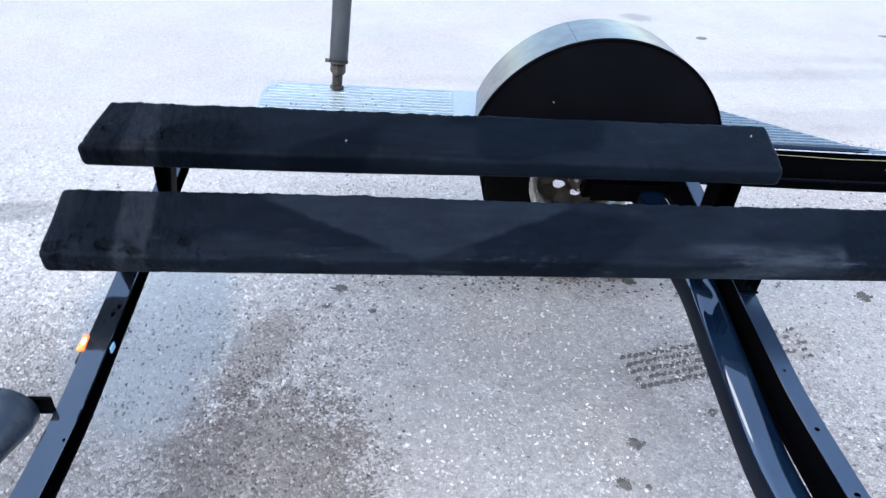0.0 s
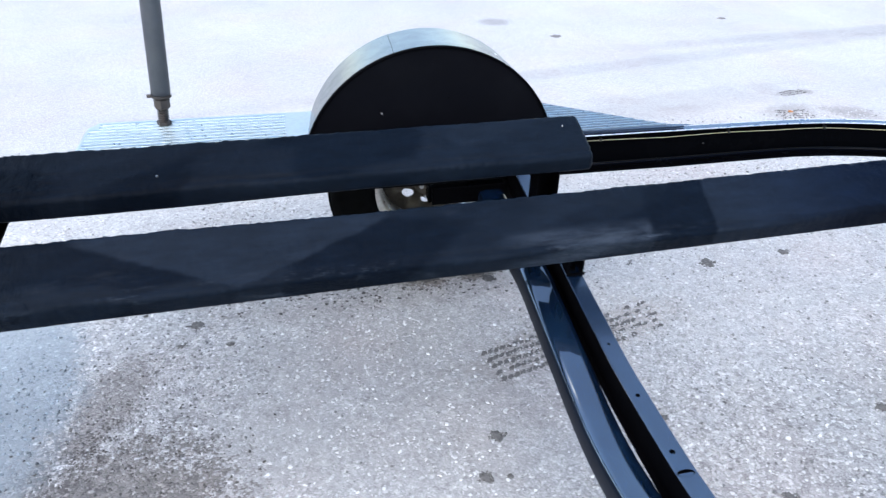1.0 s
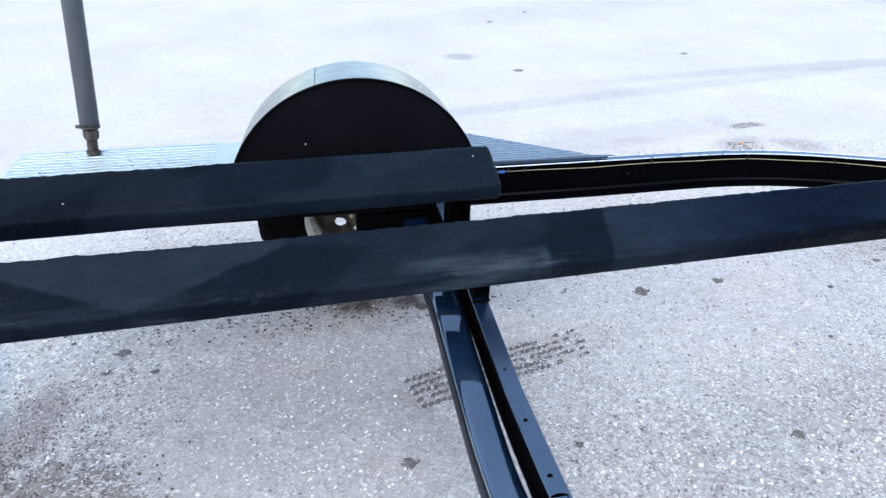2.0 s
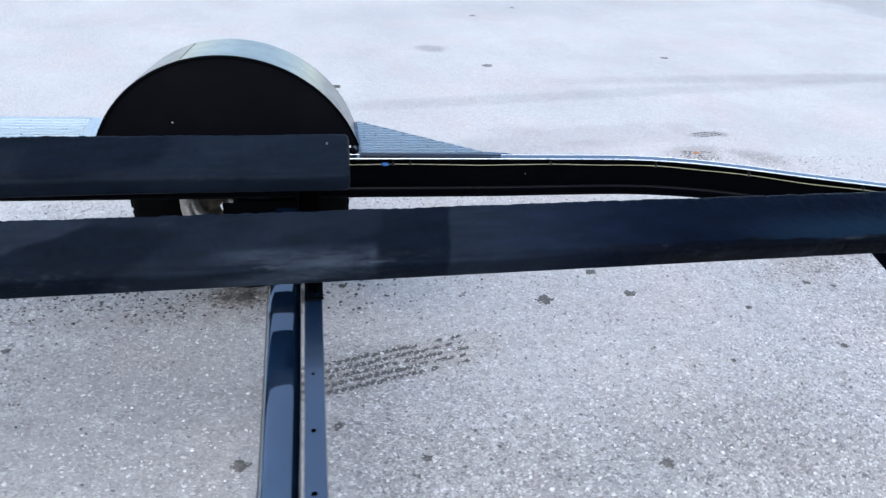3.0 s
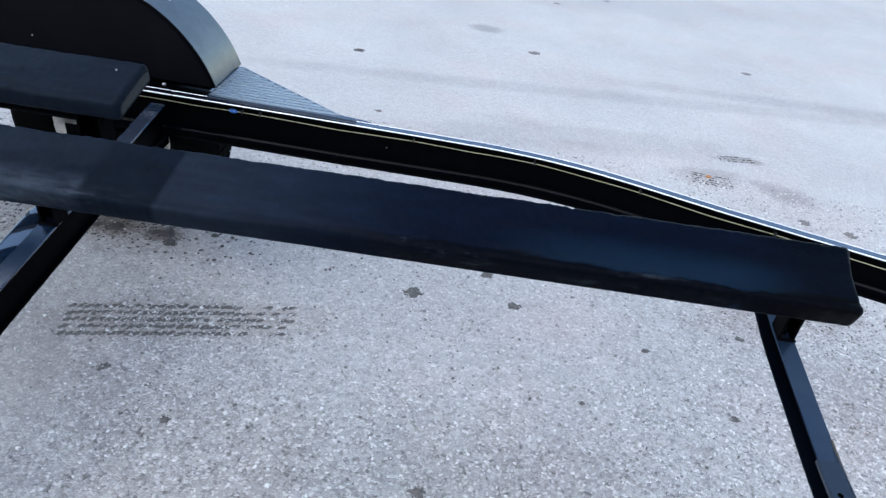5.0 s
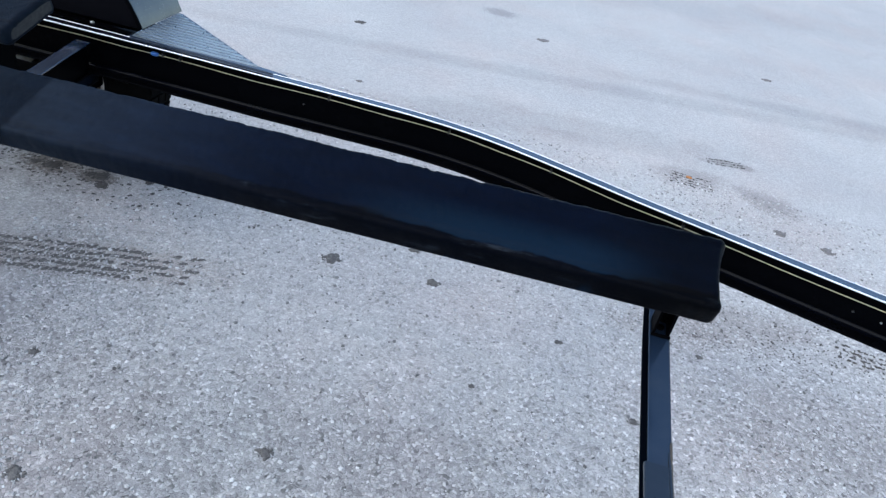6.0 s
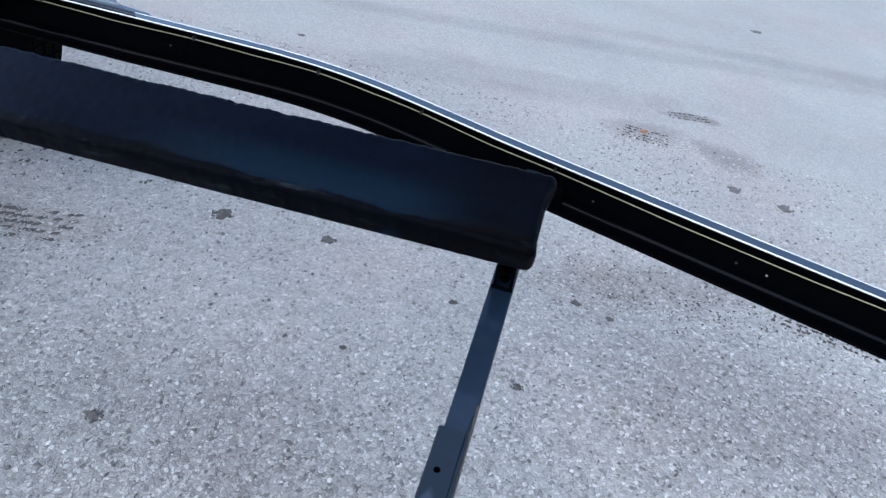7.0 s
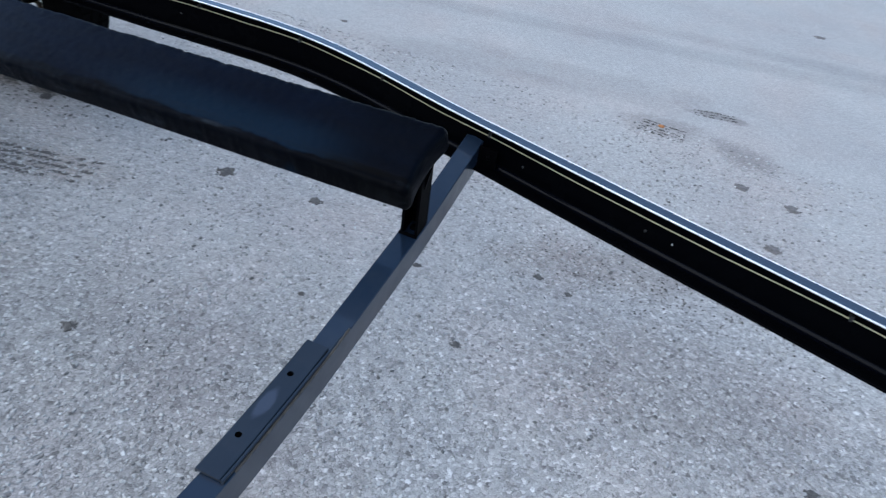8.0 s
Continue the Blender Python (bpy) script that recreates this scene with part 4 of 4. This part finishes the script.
def cross_members():
    # rear channel, open to the front
    top = lambda v: dip(v, 0.392, 0.130, 0.12)
    v0, v1 = 0.35, 1.905
    e = 0.0015
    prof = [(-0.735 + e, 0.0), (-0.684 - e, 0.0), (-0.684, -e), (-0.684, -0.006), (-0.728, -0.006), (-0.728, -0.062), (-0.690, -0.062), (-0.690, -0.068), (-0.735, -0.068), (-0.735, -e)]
    # inner faces are near-black, which paints in the channel's shade
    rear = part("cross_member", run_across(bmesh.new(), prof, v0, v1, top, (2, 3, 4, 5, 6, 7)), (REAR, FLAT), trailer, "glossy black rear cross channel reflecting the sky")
    hole(-0.695, 1.228, top, 0.0040, 0.012, rear)
    hole(-0.702, 1.206, top, 0.0045, 0.013, rear)
    hole(-0.690, 0.875, top, 0.0025, 0.004, rear)
    upright(-0.677, -0.628, 1.535, 1.585, top(1.56) - 0.002, bunk_z(FAR_A, FAR_B, FAR_T, -0.65) + 0.004, trailer, 0.0, 0.5)
    upright(-0.732, -0.692, 1.345, 1.385, top(1.33) - 0.002, bunk_z(NEAR_A, NEAR_B, NEAR_T, -0.71) + 0.004, trailer, 0.02)
    # torsion axle tube
    ax = lambda v: dip(v, 0.350, 0.175, 0.06, 0.432)
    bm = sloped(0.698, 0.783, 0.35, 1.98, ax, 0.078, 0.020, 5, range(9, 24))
    part("axle_tube", bm, (AXLE, AXLE_SHADE), trailer, "glossy blue-black axle tube", True)
    # perforated angle bar beside the axle
    tp = lambda v: dip(v, 0.424, 0.125, 0.15)
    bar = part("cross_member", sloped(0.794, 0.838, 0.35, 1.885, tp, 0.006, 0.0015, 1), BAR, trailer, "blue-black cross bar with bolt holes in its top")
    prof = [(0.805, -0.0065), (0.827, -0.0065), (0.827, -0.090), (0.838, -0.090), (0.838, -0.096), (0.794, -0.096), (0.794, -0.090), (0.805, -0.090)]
    # near-black web stands in for shade below the top plate
    part("bar_web", run_across(bmesh.new(), prof, 0.352, 1.883, tp), FLAT, bar, "web under the bar's top plate, blackened for shade")
    for v, ru, rv in ((1.055, 0.004, 0.004), (0.895, 0.005, 0.005), (0.739, 0.006, 0.006), (0.685, 0.019, 0.009)):
        hole(0.813, v, tp, ru, rv, bar)
    upright(0.796, 0.840, 1.295, 1.340, tp(1.315) - 0.002, bunk_z(NEAR_A, NEAR_B, NEAR_T, 0.82) + 0.004, trailer, 0.02)
    upright(0.779, 0.842, 1.53, 1.59, tp(1.56) - 0.002, bunk_z(FAR_A, FAR_B, FAR_T, 0.81) + 0.004, trailer, 0.02)
    # front tube
    ft = lambda v: dip(v, 0.420, 0.100, 0.12) + 0.030 * max(0.0, (v - 1.37) / 0.32)
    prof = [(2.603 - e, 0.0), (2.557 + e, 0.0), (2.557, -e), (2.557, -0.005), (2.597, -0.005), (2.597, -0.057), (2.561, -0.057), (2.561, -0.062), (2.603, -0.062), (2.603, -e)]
    # inner faces carry the painted shade
    front = part("cross_member", run_across(bmesh.new(), prof, 0.35, 1.690, ft, (2, 3, 4, 5, 6, 7)), (TUBE, TUBE_SHADE), trailer, "dusty slate-black front cross channel")
    pl = lambda v: ft(v) + 0.0075
    ang = part("roller_plate", sloped(2.5505, 2.594, 0.695, 0.990, pl, 0.006, 0.002, 2), PLATE_PAINT, trailer, "black drilled angle plate on the cross tube")
    part("plate_lip", sloped(2.5945, 2.6000, 0.695, 1.045, lambda v: pl(v) - 0.0005 - 0.0085 * max(0.0, (v - 0.96) / 0.085), 0.009, 0.0015, 2), PLATE_PAINT, ang)
    part("plate_lip", sloped(2.5492, 2.5525, 0.695, 0.990, lambda v: pl(v) - 0.0015, 0.008, 0.0010, 1), PLATE_PAINT, ang)
    bead = [(2.6012, 0.72 + 0.33 * i / 40, ft(0.72 + 0.33 * i / 40) + 0.0010) for i in range(41)]
    part("weld", tube(bead, [0.0016 + 0.0012 * (0.5 + noise.noise((i * 0.9, 3.0, 1.0))) for i in range(41)], 8), WELD, ang, "dull brown weld bead", True)
    for v in (0.772, 0.911):
        hole(2.568, v, pl, 0.0055, 0.0055, ang)
    upright(2.562, 2.600, 1.328, 1.378, ft(1.352) - 0.002, bunk_z(NEAR_A, NEAR_B, NEAR_T, 2.59) + 0.006, trailer, 0.012)
    part("end_plate", box(2.604, 2.650, 1.655, 1.663, 0.470, 0.520, 0.002, 1), FLAT, front)
    for u in (2.632,):
        bolt(u, 1.654, 0.498, 0.006, 0.005, 'v', front, FLAT)


def marker_lamp():
    lamp = part("marker_lamp", box(-0.741, -0.7355, 1.070, 1.160, 0.372, 0.404, 0.002, 1), BLACK, trailer, "small amber marker lamp on the rear cross channel")
    part("lens", box(-0.7455, -0.7305, 1.097, 1.143, 0.4085, 0.4155, 0.0033, 3), AMBER, lamp, "glowing amber lens", True)
    part("bulb", tube([(-0.738, 1.110, 0.4145), (-0.738, 1.114, 0.4155), (-0.738, 1.126, 0.4155), (-0.738, 1.130, 0.4145)], [0.002, 0.0042, 0.0042, 0.002], 12), BULB, lamp, "white-hot glowing bulb", True)
    part("reflector", box(-0.6835, -0.6795, 1.112, 1.132, 0.390, 0.404, 0.0015, 2), CLEAR, lamp, "pale blue reflector")


def keel_roller():
    z, u = 0.415, -0.812
    prof = [(0.0, 0.060), (0.03, 0.058), (0.10, 0.040), (0.13, 0.036), (0.16, 0.040), (0.23, 0.058), (0.26, 0.060)]
    pts, rad = [(u, 0.935, z)], [0.045]
    for s, r in prof:
        pts.append((u, 0.930 - s, z))
        rad.append(r)
    pts.append((u, 0.665, z))
    rad.append(0.045)
    roller = part("keel_roller", tube(pts, rad, 32), ROLLER, trailer, "grey-black waisted rubber keel roller", True)
    part("shaft", tube([(u, 0.965, z), (u, 0.635, z)], 0.008, 12), ZINC, roller, "", True)
    for v in (0.945, 0.645):
        part("roller_arm", box(u - 0.02, -0.736, v, v + 0.008, z - 0.030, z + 0.012, 0.004, 2), FLAT, roller, "black steel roller arm")


FC, FR = (0.570, 0.444), 0.420


def fender():
    lo = math.degrees(math.asin((TOP + 0.010 - FC[1]) / FR))
    skin = [(FR, 1.958), (FR + 0.003, 1.962), (FR - 0.013, 2.194), (FR - 0.019, 2.202), (FR - 0.027, 2.202), (FR - 0.019, 2.192), (FR - 0.003, 1.966), (FR - 0.006, 1.958)]
    seam = 108.5
    fen = part("fender", sheared(lathe(skin, FC, 40, lo, seam), 1.957, 0.045), FENDER, trailer, "rounded steel fender with satin grey-black top", False)
    part("fender_panel", sheared(lathe([(r + 0.0010, v) for r, v in skin], FC, 40, seam - 1.5, 180 - lo), 1.957, 0.045), FENDER, fen)
    part("seam", sheared(lathe([(FR + 0.0038, 1.960), (FR - 0.0125, 2.196), (FR - 0.0160, 2.196), (FR + 0.0002, 1.960)], FC, 2, seam - 1.70, seam - 1.48), 1.957, 0.045), FLAT, fen, "dark welded seam")
    bm = bmesh.new()
    n = 56
    front = [bm.verts.new((FC[0] + (FR - 0.001) * math.cos(radians(lo + (180 - 2 * lo) * i / n)), 1.957, FC[1] + (FR - 0.001) * math.sin(radians(lo + (180 - 2 * lo) * i / n)))) for i in range(n + 1)]
    back = [bm.verts.new((p.co.x, 1.963, p.co.z)) for p in front]
    bm.faces.new(front)
    bm.faces.new(back[::-1])
    for i in range(n):
        bm.faces.new((front[i], front[i + 1], back[i + 1], back[i]))
    bm.faces.new((front[0], back[0], back[n], front[n]))
    part("side_plate", bevelled(bm, 0.002, 2, 0.9), SIDE, fen, "flat black inner side plate")
    bm = lathe([(FR + 0.000, 1.951), (FR + 0.0035, 1.954), (FR + 0.0035, 1.960), (FR - 0.005, 1.957), (FR - 0.005, 1.952)], FC, 72, lo, 180 - lo)
    part("rolled_edge", bm, FLAT, fen)
    for u, z, m in ((0.407, 0.660, ZINC), (0.62, 0.70, FLAT), (0.78, 0.655, FLAT), (0.52, 0.66, FLAT)):
        bolt(u, 1.957, z, 0.0025, 0.0015, 'v', fen, m)
    a = math.radians(57.3)
    p = Vector((FC[0] + (FR - 0.006) * math.cos(a), 2.067, FC[1] + (FR - 0.006) * math.sin(a)))
    d = Vector((math.cos(a), 0, math.sin(a)))
    part("rivet", tube([p, p + d * 0.004, p + d * 0.0055], [0.005, 0.005, 0.003], 10), ZINC, fen)
    part("mud_flap", box(0.955, 0.968, 1.965, 2.185, 0.47, TOP - 0.002, 0.002, 1), RUBBER, fen)
    # mounting strip between fender and rail
    part("mount_strip", box(0.17, 0.965, 1.921, 1.956, TOP - 0.006, TOP + 0.001, 0.0015, 1), PAINT, fen)
    bolt(0.815, 1.940, TOP + 0.001, 0.006, 0.005, 'z', fen)


def steps():
    z = TOP + 0.004
    # rear step: a plate with ribs along it
    bm = bmesh.new()
    out = [(-0.512, 1.922), (0.200, 1.922), (0.195, 2.200), (-0.478, 2.200), (-0.506, 2.160)]
    lo = [bm.verts.new((u, v, z - 0.012)) for u, v in out]
    hi = [bm.verts.new((u, v, z + 0.002)) for u, v in out]
    bm.faces.new(lo[::-1])
    bm.faces.new(hi)
    for i in range(5):
        bm.faces.new((lo[i], lo[(i + 1) % 5], hi[(i + 1) % 5], hi[i]))
    rear = part("step", bevelled(bm, 0.002, 2), PLATE_PALE, trailer, "pale grey-blue ribbed step plate behind the fender")
    for i in range(12):
        v = 1.936 + i * 0.0215
        u0 = -0.497 + (0.026 if v > 2.15 else 0)
        bm = hexa([(u0, v, z), (0.108, v, z), (0.108, v + 0.011, z), (u0, v + 0.011, z), (u0, v + 0.002, z + 0.0065), (0.108, v + 0.002, z + 0.0065), (0.108, v + 0.009, z + 0.0065), (u0, v + 0.009, z + 0.0065)], 0.001, 1)
        part("rib", bm, DECK_PALE, rear)
    # front step: tapers to the rail
    edge = lambda v: 0.985 + (2.165 - v) * (1.405 - 0.985) / (2.165 - 1.895)
    bm = bmesh.new()
    out = [(0.968, 1.895), (1.405, 1.885), (0.985, 2.165), (0.968, 2.165)]
    lo = [bm.verts.new((u, v, z - 0.004)) for u, v in out]
    hi = [bm.verts.new((u, v, z + 0.004)) for u, v in out]
    bm.faces.new(lo[::-1])
    bm.faces.new(hi)
    for i in range(4):
        bm.faces.new((lo[i], lo[(i + 1) % 4], hi[(i + 1) % 4], hi[i]))
    front = part("step", bevelled(bm, 0.0015, 1), PLATE, trailer, "grey-blue ribbed step plate tapering to the rail")
    for i in range(13):
        v = 1.902 + i * 0.0198
        u1 = edge(v + 0.011) - 0.006
        if u1 < 1.0:
            continue
        bm = hexa([(0.974, v, z), (u1, v, z), (u1 - 0.006, v + 0.010, z), (0.974, v + 0.010, z), (0.974, v + 0.002, z + 0.008), (u1 - 0.004, v + 0.002, z + 0.008), (u1 - 0.008, v + 0.008, z + 0.008), (0.974, v + 0.008, z + 0.008)], 0.001, 1)
        part("rib", bm, DECK, front)
    part("lip", hexa([(0.970, 1.892, z - 0.002), (1.425, 1.884, z - 0.002), (1.425, 1.888, z - 0.002), (0.970, 1.896, z - 0.002), (0.970, 1.892, z + 0.007), (1.425, 1.884, z + 0.004), (1.425, 1.888, z + 0.004), (0.970, 1.896, z + 0.007)], 0.001, 1), TUBE, front, "dark turned-up edge")
    # lit flange paint keeps this plate as pale as reflected sky
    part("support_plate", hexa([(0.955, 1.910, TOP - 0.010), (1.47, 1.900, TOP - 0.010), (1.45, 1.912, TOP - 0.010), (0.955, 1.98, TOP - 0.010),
                                (0.955, 1.910, TOP + 0.0015), (1.47, 1.900, TOP + 0.0015), (1.45, 1.912, TOP + 0.0015), (0.955, 1.98, TOP + 0.0015)], 0.001, 1), FLANGE_LIT, front, "glossy flange plate reflecting the sky")


def guide_pole():
    z = TOP + 0.010
    base, lean = Vector((-0.272, 2.148, z)), Vector((0.070, 0.090, 1.0)).normalized()
    at = lambda s: base + lean * s
    pole = part("guide_pole", tube([at(0.100), at(1.15)], 0.0295, 28), PIPE, trailer, "dark grey plastic guide pole on a rusty threaded stem", False)
    for p in pole.data.polygons:
        p.use_smooth = len(p.vertices) == 4
    part("clamp", tube([at(0.092), at(0.0995)], 0.0312, 24), RUST, pole, "tarnished clamp ring")
    part("screw", tube([at(0.096) + Vector((-0.042, 0, 0)), at(0.096) + Vector((-0.028, 0, 0))], 0.006, 8), RUST, pole)
    part("collar", tube([at(0.052), at(0.060), at(0.084), at(0.091)], [0.018, 0.0245, 0.0245, 0.018], 8), RUST, pole, "rusty coupling nut")
    pts, rad = [], []
    for i in range(19):
        pts.append(at(-0.008 + 0.062 * i / 18))
        rad.append(0.0180 if i % 2 else 0.0140)
    part("threaded_stem", tube(pts, rad, 14), RUST, pole, "rusty threaded pipe")
    part("nut", tube([at(0.002), at(0.003), at(0.014), at(0.015)], [0.020, 0.0225, 0.0225, 0.020], 6), RUST, pole, "rusty lock nut")


def wheel():
    c, R = (0.583, 0.352), 0.352
    side = [(0.200, 2.000), (0.235, 1.988), (0.285, 1.984), (0.320, 1.990), (0.343, 2.004), (R, 2.022), (R, 2.148), (0.343, 2.166), (0.320, 2.180), (0.285, 2.186), (0.235, 2.182), (0.200, 2.170), (0.196, 2.150), (0.196, 2.020)]
    wh = part("wheel", lathe([(0.196, 2.004), (0.205, 2.002), (0.205, 2.010), (0.190, 2.016), (0.176, 2.030), (0.172, 2.110), (0.176, 2.158), (0.205, 2.166), (0.205, 2.172), (0.192, 2.170), (0.168, 2.156), (0.166, 2.108), (0.170, 2.026), (0.186, 2.010)], c, 72),
              ALLOY, trailer, "trailer wheel with stained silver rim", True)
    part("tyre", lathe(side, c, 96), RUBBER, wh, "worn black tyre", True)
    for i in range(44):
        a = 2 * math.pi * i / 44
        for v in (2.025, 2.068, 2.110):
            q = []
            for r in (R - 0.004, R + 0.006):
                for da, vv in ((-0.052, v), (0.052, v), (0.052, v + 0.034), (-0.052, v + 0.034)):
                    q.append((c[0] + r * math.cos(a + da), vv, c[1] + r * math.sin(a + da)))
            if q[4][2] > 0.001:
                part("tread_block", hexa(q), RUBBER, wh)
    # disc with round vents
    bm = bmesh.new()
    n = 64
    rr = [0.050, 0.064, 0.078, 0.095, 0.111, 0.168]
    vv = [2.075, 2.080, 2.100, 2.112, 2.116, 2.120]
    g = [[bm.verts.new((c[0] + r * math.cos(2 * math.pi * i / n), v, c[1] + r * math.sin(2 * math.pi * i / n))) for i in range(n)] for r, v in zip(rr, vv)]
    for i in range(0, n, 8):
        a = 2 * math.pi * i / n
        for k in (2, 3, 4):
            for j in (-2, -1, 0, 1, 2):
                if k == 3 and abs(j) < 2:
                    continue
                b = math.atan2(k - 3, 0.5 * j)
                r, turn = 0.0960 + 0.0205 * math.sin(b), a + 0.0205 * math.cos(b) / 0.0960
                p = g[k][(i + j) % n]
                p.co.x, p.co.z = c[0] + r * math.cos(turn), c[1] + r * math.sin(turn)
    for k in range(len(rr) - 1):
        for i in range(n):
            if k in (2, 3) and i % 8 in (6, 7, 0, 1):
                continue
            bm.faces.new((g[k][i], g[k][(i + 1) % n], g[k + 1][(i + 1) % n], g[k + 1][i]))
    bmesh.ops.solidify(bm, geom=list(bm.faces), thickness=0.004)
    part("wheel_disc", bm, DRUM, wh, "vented dark stained wheel disc", True)
    part("hub", lathe([(0.0, 2.010), (0.035, 2.010), (0.045, 2.020), (0.054, 2.030), (0.056, 2.060), (0.050, 2.064), (0.0, 2.064)], c, 40, closed=False), DRUM, wh, "rusty brown brake hub", True)
    for i in range(5):
        a = 2 * math.pi * i / 5 + 0.4
        bolt(c[0] + 0.038 * math.cos(a), 2.014, c[1] + 0.038 * math.sin(a), 0.008, 0.012, 'v', wh)
    arm = part("torsion_arm", hexa([(0.56, 1.955, 0.325), (0.78, 1.955, 0.345), (0.78, 2.000, 0.345), (0.56, 2.000, 0.325), (0.56, 1.955, 0.385), (0.78, 1.955, 0.430), (0.78, 2.000, 0.430), (0.56, 2.000, 0.385)], 0.008, 2), PAINT, trailer, "black axle swing arm")
    part("axle_bracket", box(0.545, 0.795, 1.826, 1.832, 0.392, 0.449, 0.002, 1), FLAT, trailer, "flat black axle hanger plate")
    part("axle_mount", box(0.685, 0.790, 1.862, 1.950, 0.430, LOW - 0.018, 0.003, 2), PAINT, trailer)
    part("spindle_nut", lathe([(0.0, 1.990), (0.018, 1.990), (0.022, 1.996), (0.022, 2.012), (0.0, 2.012)], c, 16, closed=False), ZINC, arm)


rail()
wiring()
cross_members()
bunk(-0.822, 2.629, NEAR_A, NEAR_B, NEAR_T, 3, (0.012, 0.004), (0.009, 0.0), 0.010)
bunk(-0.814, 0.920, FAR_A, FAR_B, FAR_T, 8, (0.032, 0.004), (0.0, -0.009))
for u, v, z in ((0.862, 1.606, 0.740), (-0.198, 1.535, 0.711)):
    b = trailer.children[-1]
    bolt(u, v, z + 0.004, 0.0024, 0.0008, 'z', b, ZINC, "staple")
fender()
steps()
guide_pole()
wheel()
marker_lamp()
keel_roller()
ground()
mud_track()
mud_spots()
chippings()
